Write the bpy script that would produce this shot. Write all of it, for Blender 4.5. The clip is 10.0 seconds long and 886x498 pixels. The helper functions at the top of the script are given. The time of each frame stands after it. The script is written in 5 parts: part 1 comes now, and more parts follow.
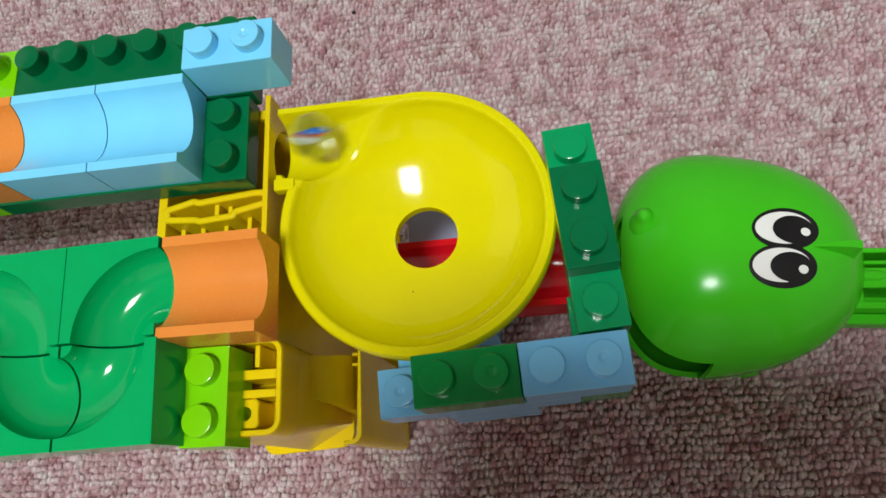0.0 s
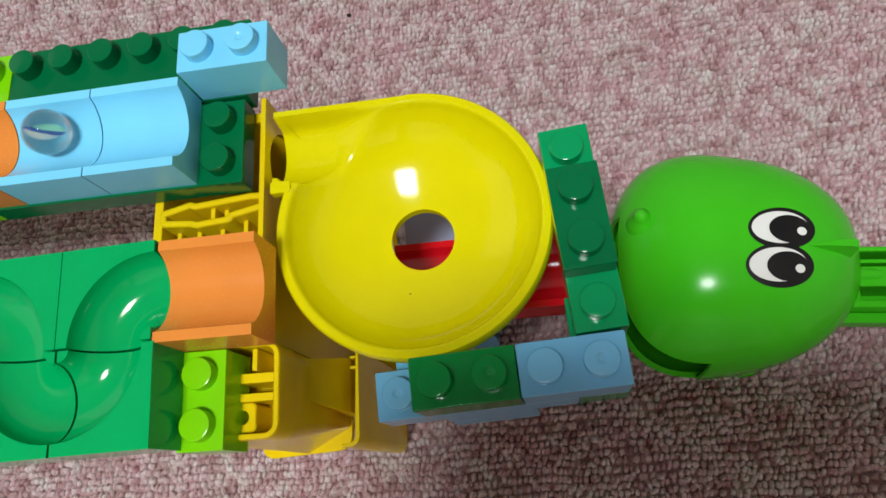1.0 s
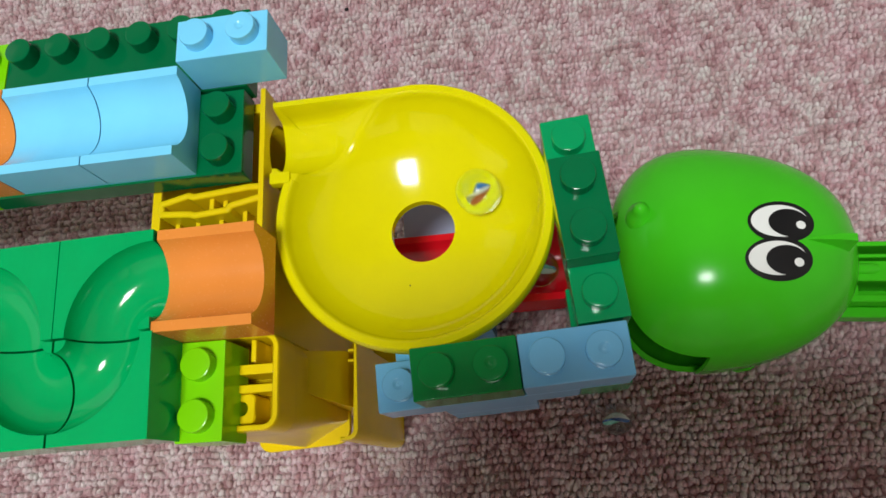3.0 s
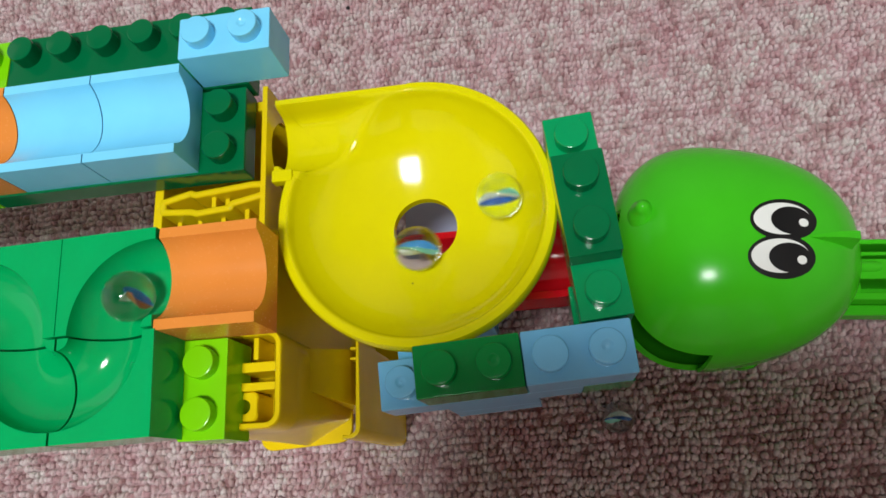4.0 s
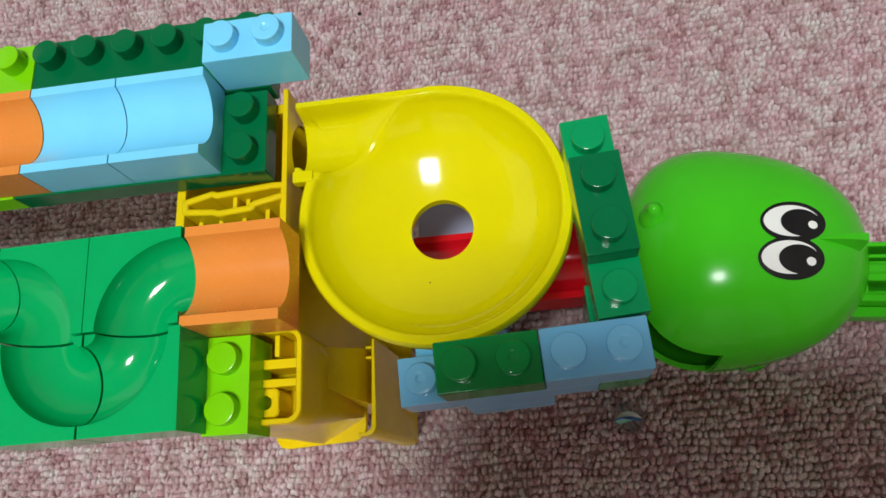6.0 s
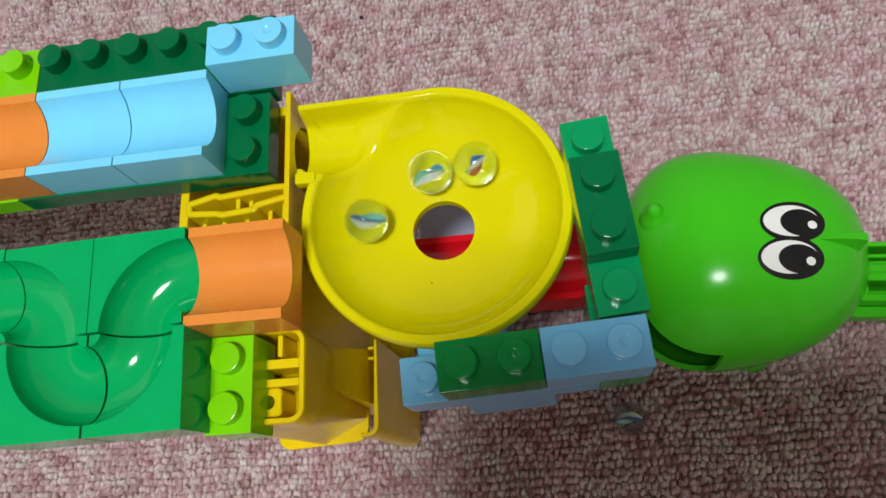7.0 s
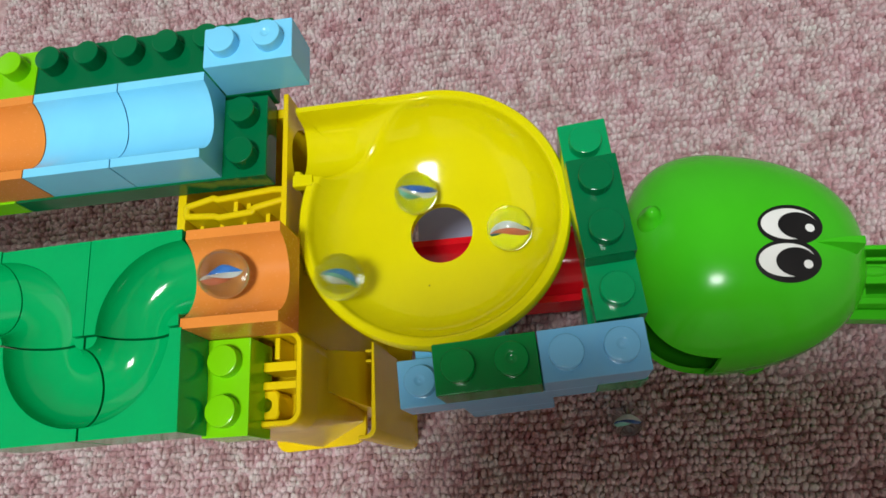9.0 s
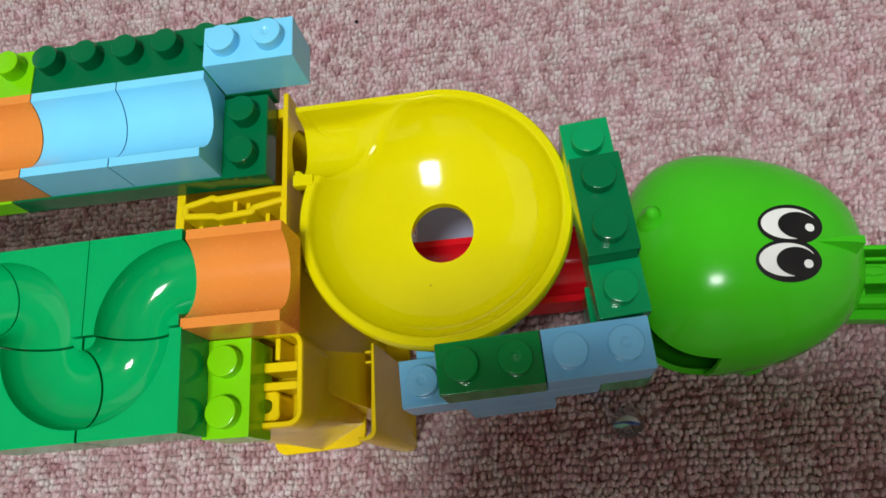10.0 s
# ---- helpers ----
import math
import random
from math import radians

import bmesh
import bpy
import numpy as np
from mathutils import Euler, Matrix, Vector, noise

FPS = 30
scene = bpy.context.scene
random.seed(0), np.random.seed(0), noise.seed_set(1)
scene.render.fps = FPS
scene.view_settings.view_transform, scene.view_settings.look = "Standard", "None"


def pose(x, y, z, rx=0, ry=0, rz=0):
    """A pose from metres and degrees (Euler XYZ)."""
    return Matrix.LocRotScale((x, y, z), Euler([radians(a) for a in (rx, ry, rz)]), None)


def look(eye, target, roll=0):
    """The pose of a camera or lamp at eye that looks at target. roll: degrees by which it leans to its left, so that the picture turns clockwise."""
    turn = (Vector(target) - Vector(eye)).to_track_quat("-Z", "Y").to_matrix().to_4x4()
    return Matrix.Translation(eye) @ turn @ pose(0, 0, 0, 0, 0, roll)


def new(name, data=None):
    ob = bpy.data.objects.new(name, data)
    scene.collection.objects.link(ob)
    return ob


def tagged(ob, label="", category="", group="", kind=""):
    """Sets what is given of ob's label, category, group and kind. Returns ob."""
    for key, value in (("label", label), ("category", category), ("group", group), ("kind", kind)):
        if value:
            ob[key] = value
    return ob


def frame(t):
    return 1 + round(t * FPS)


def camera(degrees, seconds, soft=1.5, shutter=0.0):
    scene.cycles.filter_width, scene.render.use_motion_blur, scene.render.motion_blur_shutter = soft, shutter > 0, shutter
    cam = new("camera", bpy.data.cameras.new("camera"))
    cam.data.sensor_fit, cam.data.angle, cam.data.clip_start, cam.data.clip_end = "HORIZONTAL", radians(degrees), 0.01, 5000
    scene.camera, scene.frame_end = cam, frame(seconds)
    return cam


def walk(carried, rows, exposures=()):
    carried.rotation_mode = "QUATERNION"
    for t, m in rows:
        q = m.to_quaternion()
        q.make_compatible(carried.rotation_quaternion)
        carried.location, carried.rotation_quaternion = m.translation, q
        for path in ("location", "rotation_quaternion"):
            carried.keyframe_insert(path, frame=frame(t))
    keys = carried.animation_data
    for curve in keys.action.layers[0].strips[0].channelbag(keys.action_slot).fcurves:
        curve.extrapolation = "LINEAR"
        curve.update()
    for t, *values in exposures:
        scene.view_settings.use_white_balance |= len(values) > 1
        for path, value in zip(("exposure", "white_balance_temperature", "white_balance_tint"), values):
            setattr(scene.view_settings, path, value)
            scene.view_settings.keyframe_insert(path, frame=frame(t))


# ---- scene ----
cam = camera(62.56, 10.0, soft=1.6, shutter=0.12)
PATH = [
    (0, pose(0.1224, -0.0773, 0.3869, 17.05, 9.62, -2.54)),
    (0.5, pose(0.1226, -0.0773, 0.3867, 17.14, 9.42, -2.82)),
    (1, pose(0.1223, -0.0774, 0.3866, 17.16, 9.51, -3.03)),
    (1.5, pose(0.1219, -0.0791, 0.3866, 17.24, 9.36, -2.99)),
    (2, pose(0.1203, -0.0798, 0.3857, 17.25, 9.26, -2.99)),
    (2.5, pose(0.1198, -0.0796, 0.3854, 17.20, 9.15, -2.98)),
    (3.8, pose(0.1185, -0.0803, 0.3850, 17.13, 8.60, -3.01)),
    (3.9, pose(0.1185, -0.0803, 0.3850, 17.12, 8.68, -3.01)),
    (4, pose(0.1185, -0.0803, 0.3849, 17.13, 8.95, -3.01)),
    (4.5, pose(0.1122, -0.0832, 0.3884, 17.32, 8.81, -2.76)),
    (5, pose(0.1125, -0.0828, 0.3887, 17.49, 8.90, -2.79)),
    (5.5, pose(0.1129, -0.0826, 0.3893, 17.52, 8.99, -2.83)),
    (5.7, pose(0.1129, -0.0829, 0.3895, 17.56, 8.88, -2.84)),
    (7, pose(0.1134, -0.0856, 0.3913, 17.97, 9.13, -2.93)),
    (7.5, pose(0.1131, -0.0846, 0.3906, 18.00, 9.13, -3.01)),
    (8, pose(0.1136, -0.0847, 0.3907, 17.99, 9.01, -3.01)),
    (8.5, pose(0.1147, -0.0853, 0.3917, 18.05, 8.97, -2.90)),
    (9, pose(0.1138, -0.0852, 0.3913, 18.10, 9.01, -2.90)),
    (9.5, pose(0.1123, -0.0856, 0.3912, 18.36, 8.74, -3.01)),
    (10, pose(0.1104, -0.0866, 0.3900, 18.48, 8.49, -3.17)),
]
walk(cam, PATH)

# ---------------------------------------------------------------- light
world = bpy.data.worlds.new("world")
world.use_nodes = True
scene.world = world
sky = world.node_tree.nodes.new("ShaderNodeTexSky")
sky.sky_type, sky.sun_disc = "NISHITA", False
sky.sun_elevation, sky.sun_rotation = radians(40), radians(20)
bg = world.node_tree.nodes["Background"]
bg.inputs["Strength"].default_value = 0.06
world.node_tree.links.new(sky.outputs["Color"], bg.inputs["Color"])


def area_lamp(name, at, target, sx, sy, power, colour):
    data = bpy.data.lights.new(name, "AREA")
    data.shape, data.size, data.size_y, data.energy, data.color = "RECTANGLE", sx, sy, power, colour
    ob = new(name, data)
    ob.matrix_world = look(at, target)
    return ob


scene.view_settings.exposure = 0.0
area_lamp("ceiling_lamp_light", (-0.05, -0.60, 2.56), (-0.05, -0.60, 0), 0.40, 0.40, 56, (0.965, 1.0, 0.985))
# added soft fill from the west side, where no source is known
area_lamp("west_fill_light", (-1.97, 0.35, 1.15), (0.05, 0.0, 0.10), 2.2, 1.4, 6, (1.0, 0.95, 0.88))

# ---------------------------------------------------------------- materials


def node_mat(name):
    m = bpy.data.materials.new(name)
    m.use_nodes = True
    return m, m.node_tree.nodes, m.node_tree.links, m.node_tree.nodes["Principled BSDF"]


def plastic(name, colour, rough=0.28, scatter=0.0, wear=0.06, gloss=0.36):
    """Moulded toy plastic: faint flow marks in the colour, fine scratches in the gloss, slightly wavy faces."""
    m, n, l, b = node_mat(name)
    tc = n.new("ShaderNodeTexCoord")
    big = n.new("ShaderNodeTexNoise")
    big.inputs["Scale"].default_value, big.inputs["Detail"].default_value = 35, 4
    l.new(tc.outputs["Object"], big.inputs["Vector"])
    ramp = n.new("ShaderNodeValToRGB")
    c = colour
    ramp.color_ramp.elements[0].position, ramp.color_ramp.elements[1].position = 0.3, 0.7
    ramp.color_ramp.elements[0].color = (c[0] * (1 - wear), c[1] * (1 - wear), c[2] * (1 - wear), 1)
    ramp.color_ramp.elements[1].color = (min(1, c[0] * (1 + wear)), min(1, c[1] * (1 + wear)), min(1, c[2] * (1 + wear)), 1)
    l.new(big.outputs["Fac"], ramp.inputs["Fac"])
    l.new(ramp.outputs["Color"], b.inputs["Base Color"])
    fine = n.new("ShaderNodeTexNoise")
    fine.inputs["Scale"].default_value, fine.inputs["Detail"].default_value = 900, 3
    l.new(tc.outputs["Object"], fine.inputs["Vector"])
    mp = n.new("ShaderNodeMapRange")
    mp.inputs["To Min"].default_value, mp.inputs["To Max"].default_value = rough * 0.88, rough * 1.15
    l.new(fine.outputs["Fac"], mp.inputs["Value"])
    l.new(mp.outputs["Result"], b.inputs["Roughness"])
    wavy = n.new("ShaderNodeTexNoise")
    wavy.inputs["Scale"].default_value = 60
    l.new(tc.outputs["Object"], wavy.inputs["Vector"])
    bump = n.new("ShaderNodeBump")
    bump.inputs["Strength"].default_value, bump.inputs["Distance"].default_value = 0.04, 0.0004
    l.new(wavy.outputs["Fac"], bump.inputs["Height"])
    l.new(bump.outputs["Normal"], b.inputs["Normal"])
    b.inputs["IOR"].default_value = 1.5
    b.inputs["Specular IOR Level"].default_value = gloss
    if scatter:
        b.inputs["Subsurface Weight"].default_value = scatter
        b.inputs["Subsurface Radius"].default_value = (0.004, 0.004, 0.003)
        b.inputs["Subsurface Scale"].default_value = 0.6
    return m


YELLOW = plastic("yellow_plastic", (0.71, 0.645, 0.001), 0.09, wear=0.03, gloss=0.24)
YELLOW_WARM = plastic("tower_yellow_plastic", (0.80, 0.59, 0.004), 0.20, scatter=0.3, gloss=0.18)
SKYBLUE = plastic("sky_blue_plastic", (0.19, 0.65, 0.97), 0.24)
# the sky blue again, with shade put into its colour
SHADED_SKYBLUE = plastic("shaded_sky_blue_plastic", (0.17, 0.50, 0.78), 0.17)
# grey that stands in for shade on the bricks below the funnel hole
SHADE_GREY = plastic("shade_grey_plastic", (0.30, 0.33, 0.46), 0.2, gloss=0.25)
DKGREEN = plastic("dark_green_plastic", (0.0006, 0.135, 0.045), 0.10, gloss=0.22)
GREEN = plastic("green_plastic", (0.0008, 0.30, 0.10), 0.12, gloss=0.28)
MIDGREEN = plastic("leaf_green_plastic", (0.0008, 0.22, 0.04), 0.12, gloss=0.26)
TRACKGREEN = plastic("track_green_plastic", (0.0004, 0.37, 0.105), 0.10, gloss=0.28)
LIME = plastic("lime_plastic", (0.20, 0.63, 0.003), 0.17, gloss=0.3)
ORANGE = plastic("orange_plastic", (0.74, 0.25, 0.042), 0.26)
RED = plastic("red_plastic", (0.62, 0.006, 0.014), 0.13)
HEADGREEN = plastic("head_green_plastic", (0.05, 0.51, 0.012), 0.19, gloss=0.22)
BLACK = plastic("black_print", (0.006, 0.006, 0.007), 0.35)
WHITE = plastic("white_print", (0.8, 0.82, 0.8), 0.35)
VANE = {k: plastic(k + "_vane", c, 0.2) for k, c in (("blue", (0.04, 0.22, 0.75)), ("red", (0.72, 0.20, 0.10)), ("teal", (0.25, 0.68, 0.56)), ("navy", (0.05, 0.16, 0.55)),
                                                   ("sky", (0.08, 0.36, 0.80)), ("pale", (0.82, 0.86, 0.82)))}
VANES = [(VANE["blue"], VANE["red"], VANE["pale"]), (VANE["teal"], VANE["navy"], VANE["pale"]), (VANE["sky"], VANE["pale"], VANE["teal"])]



def glass_mat():
    m, n, l, b = node_mat("clear_marble_glass")
    b.inputs["Base Color"].default_value = (0.82, 0.90, 0.87, 1)
    b.inputs["Transmission Weight"].default_value = 1.0
    b.inputs["Roughness"].default_value = 0.02
    b.inputs["IOR"].default_value = 1.5
    return m


GLASS = glass_mat()


def carpet_mat(name, island):
    """Loop-pile yarn in rose, wine and beige; each loop has its own shade, in larger mottled clouds."""
    m, n, l, b = node_mat(name)
    tc = n.new("ShaderNodeTexCoord")
    cloud = n.new("ShaderNodeTexNoise")
    cloud.inputs["Scale"].default_value, cloud.inputs["Detail"].default_value = 95, 6
    cloud.inputs["Roughness"].default_value = 0.7
    l.new(tc.outputs["Object"], cloud.inputs["Vector"])
    fac = cloud.outputs["Fac"]
    if island:
        geo = n.new("ShaderNodeNewGeometry")
        mix = n.new("ShaderNodeMath")
        mix.operation = "MULTIPLY_ADD"
        mix.inputs[1].default_value = 0.32
        l.new(geo.outputs["Random Per Island"], mix.inputs[0])
        sc = n.new("ShaderNodeMath")
        sc.operation = "MULTIPLY_ADD"
        sc.inputs[1].default_value, sc.inputs[2].default_value = 1.60, -0.43
        l.new(fac, sc.inputs[0])
        l.new(sc.outputs[0], mix.inputs[2])
        fac = mix.outputs[0]
    else:
        sc = n.new("ShaderNodeMath")
        sc.operation = "MULTIPLY_ADD"
        sc.inputs[1].default_value, sc.inputs[2].default_value = 1.60, -0.42
        l.new(fac, sc.inputs[0])
        fac = sc.outputs[0]
    ramp = n.new("ShaderNodeValToRGB")
    r = ramp.color_ramp
    r.elements[0].position, r.elements[0].color = 0.10, (0.33, 0.155, 0.165, 1)
    r.elements[1].position, r.elements[1].color = 0.88, (0.82, 0.76, 0.75, 1)
    e = r.elements.new(0.42)
    e.color = (0.58, 0.40, 0.41, 1)
    e = r.elements.new(0.6)
    e.color = (0.71, 0.59, 0.60, 1)
    l.new(fac, ramp.inputs["Fac"])
    # patches of rose and of beige yarn over the mottled ground
    hue = n.new("ShaderNodeTexNoise")
    hue.inputs["Scale"].default_value, hue.inputs["Detail"].default_value = 42, 5
    hue.inputs["Roughness"].default_value = 0.75
    l.new(tc.outputs["Object"], hue.inputs["Vector"])
    tone = n.new("ShaderNodeValToRGB")
    tone.color_ramp.elements[0].position, tone.color_ramp.elements[0].color = 0.36, (1.0, 0.84, 0.90, 1)
    tone.color_ramp.elements[1].position, tone.color_ramp.elements[1].color = 0.66, (0.95, 1.0, 0.97, 1)
    l.new(hue.outputs["Fac"], tone.inputs["Fac"])
    both = n.new("ShaderNodeMix")
    both.data_type, both.blend_type = "RGBA", "MULTIPLY"
    both.inputs[0].default_value = 1.0
    l.new(ramp.outputs["Color"], both.inputs[6])
    l.new(tone.outputs["Color"], both.inputs[7])
    l.new(both.outputs[2], b.inputs["Base Color"])
    b.inputs["Roughness"].default_value = 0.95
    b.inputs["Sheen Weight"].default_value = 0.10
    fib = n.new("ShaderNodeTexNoise")
    fib.inputs["Scale"].default_value = 1500
    l.new(tc.outputs["Object"], fib.inputs["Vector"])
    bump = n.new("ShaderNodeBump")
    bump.inputs["Strength"].default_value, bump.inputs["Distance"].default_value = 1.0, 0.0012
    l.new(fib.outputs["Fac"], bump.inputs["Height"])
    l.new(bump.outputs["Normal"], b.inputs["Normal"])
    return m


CARPET = carpet_mat("carpet_backing", False)
PILE = carpet_mat("carpet_pile", True)


def wall_mat():
    m, n, l, b = node_mat("wall_paint")
    noi = n.new("ShaderNodeTexNoise")
    noi.inputs["Scale"].default_value = 8
    ramp = n.new("ShaderNodeValToRGB")
    ramp.color_ramp.elements[0].color, ramp.color_ramp.elements[1].color = (0.57, 0.56, 0.52, 1), (0.63, 0.62, 0.58, 1)
    l.new(noi.outputs["Fac"], ramp.inputs["Fac"])
    l.new(ramp.outputs["Color"], b.inputs["Base Color"])
    b.inputs["Roughness"].default_value = 0.9
    return m


WALL = wall_mat()

# ---------------------------------------------------------------- mesh helpers


def link(name, bm, mat, parent=None, label="", smooth=None):
    """One mesh object from a bmesh; smooth: angle in degrees below which edges shade round."""
    me = bpy.data.meshes.new(name)
    bmesh.ops.recalc_face_normals(bm, faces=bm.faces)
    if smooth is not None:
        lim = radians(smooth)
        for f in bm.faces:
            f.smooth = True
        for e in bm.edges:
            if len(e.link_faces) != 2 or e.calc_face_angle(0) > lim:
                e.smooth = False
    bm.to_mesh(me)
    custom = None
    if smooth is not None and smooth < 48:
        # shading normals weighted by face area, so that flat faces stay flat beside their rounded edges
        cl = math.cos(lim)
        custom = []
        for f in bm.faces:
            for v in f.verts:
                q = Vector((0, 0, 0))
                for g in v.link_faces:
                    if g.normal.dot(f.normal) > cl:
                        q += g.normal * g.calc_area() ** 1.5
                custom.append(q.normalized() if q.length > 1e-16 else f.normal.copy())
    bm.free()
    if custom:
        me.normals_split_custom_set([tuple(q) for q in custom])
    me.materials.append(mat)
    ob = new(name, me)
    if parent is not None:
        ob.parent = parent
    if label:
        ob["label"] = label
    return ob


def part(name, bm, mat, parent, label="", smooth=None):
    return link(name, bm, mat, parent, label, smooth)


def shared(name, me, parent, at):
    ob = new(name, me)
    ob.parent = parent
    ob.location = at
    return ob


def box_bm(x0, x1, y0, y1, z0, z1, r=0.0005, seg=2, bm=None):
    bm = bm or bmesh.new()
    made = bmesh.ops.create_cube(bm, size=1, matrix=Matrix.Translation(((x0 + x1) / 2, (y0 + y1) / 2, (z0 + z1) / 2)) @ Matrix.Diagonal((x1 - x0, y1 - y0, z1 - z0, 1)))
    if r:
        vs = set(made["verts"])
        es = [e for e in bm.edges if e.verts[0] in vs and e.verts[1] in vs]
        bmesh.ops.bevel(bm, geom=es, offset=r, segments=seg, affect="EDGES", profile=0.5)
    return bm


def lathe(profile, steps, bm=None, centre=(0, 0)):
    """Turn a profile of (radius, z) round the z axis; a radius of 0 closes it."""
    bm = bm or bmesh.new()
    rings = []
    for r, z in profile:
        if r < 1e-9:
            rings.append([bm.verts.new((centre[0], centre[1], z))])
        else:
            rings.append([bm.verts.new((centre[0] + r * math.cos(2 * math.pi * i / steps), centre[1] + r * math.sin(2 * math.pi * i / steps), z)) for i in range(steps)])
    for a, b in zip(rings, rings[1:]):
        for i in range(steps):
            j = (i + 1) % steps
            if len(a) == 1 and len(b) == 1:
                continue
            if len(a) == 1:
                bm.faces.new((a[0], b[i], b[j]))
            elif len(b) == 1:
                bm.faces.new((a[i], b[0], a[j]))
            else:
                bm.faces.new((a[i], b[i], b[j], a[j]))
    return bm


def extrude_x(top, x0, x1, z0=0.0):
    """A solid along x: top is its upper outline from one side to the other as (y, z), its base is flat."""
    bm = bmesh.new()
    ends = []
    for x in (x0, x1):
        ends.append(([bm.verts.new((x, y, z)) for y, z in top], [bm.verts.new((x, y, z0)) for y, z in top]))
    (ta, ba), (tb, bb) = ends
    for i in range(len(top) - 1):
        bm.faces.new((ta[i], tb[i], tb[i + 1], ta[i + 1]))
        bm.faces.new((ba[i], ba[i + 1], bb[i + 1], bb[i]))
        bm.faces.new((ta[i], ta[i + 1], ba[i + 1], ba[i]))
        bm.faces.new((tb[i], bb[i], bb[i + 1], tb[i + 1]))
    bm.faces.new((ta[0], ba[0], bb[0], tb[0]))
    bm.faces.new((ta[-1], tb[-1], bb[-1], ba[-1]))
    return bm


P = 0.0161          # stud pitch
BH = 0.0193         # brick height
SH = 0.0045         # stud height
SR = 0.0052         # stud radius


def stud_mesh(name, mat, dimple=False, h=SH):
    r = SR
    prof = [(r, -0.0004), (r, h - 0.0006), (r - 0.0002, h - 0.0002), (r - 0.0007, h)]
    prof += [(0.0020, h), (0.0016, h - 0.00025), (0.0009, h - 0.00060), (0.0004, h - 0.00050), (0, h - 0.00045)] if dimple else [(0, h)]
    bm = lathe(prof, 32)
    ob = link(name, bm, mat, smooth=40)
    me = ob.data
    bpy.data.objects.remove(ob)
    return me


STUDS = {}


def stud_for(mat, dimple, h=SH):
    key = (mat.name, dimple, h)
    if key not in STUDS:
        STUDS[key] = stud_mesh("stud", mat, dimple, h)
    return STUDS[key]


def brick(nx, ny, top, mat, m, label, height=BH, dimples=(), studs=None, group="", category="building brick", name="toy_brick", px=P, py=P, sh=SH):
    """A hollow toy brick with its studs: corner at m, nx by ny studs, its top face at z = top."""
    w, d, h, t, g = nx * px, ny * py, height, 0.0014, 0.00012
    bm = bmesh.new()
    box_bm(g, w - g, g, d - g, -h, 0, 0.0005, 2, bm)
    low = [f for f in bm.faces if f.normal.z < -0.99]
    big = max(low, key=lambda f: f.calc_area())
    bmesh.ops.inset_region(bm, faces=[big], thickness=t)
    bmesh.ops.translate(bm, verts=list(big.verts), vec=(0, 0, h - t))
    ob = link(name, bm, mat, smooth=35)
    ob.matrix_world = m @ pose(0, 0, top)
    for i in range(nx):
        for j in range(ny):
            if studs is None or (i, j) in studs:
                shared("stud", stud_for(mat, (i, j) in dimples, sh), ob, ((i + 0.5) * px, (j + 0.5) * py, 0))
    tagged(ob, label, category, group)
    return ob


# ---------------------------------------------------------------- the room


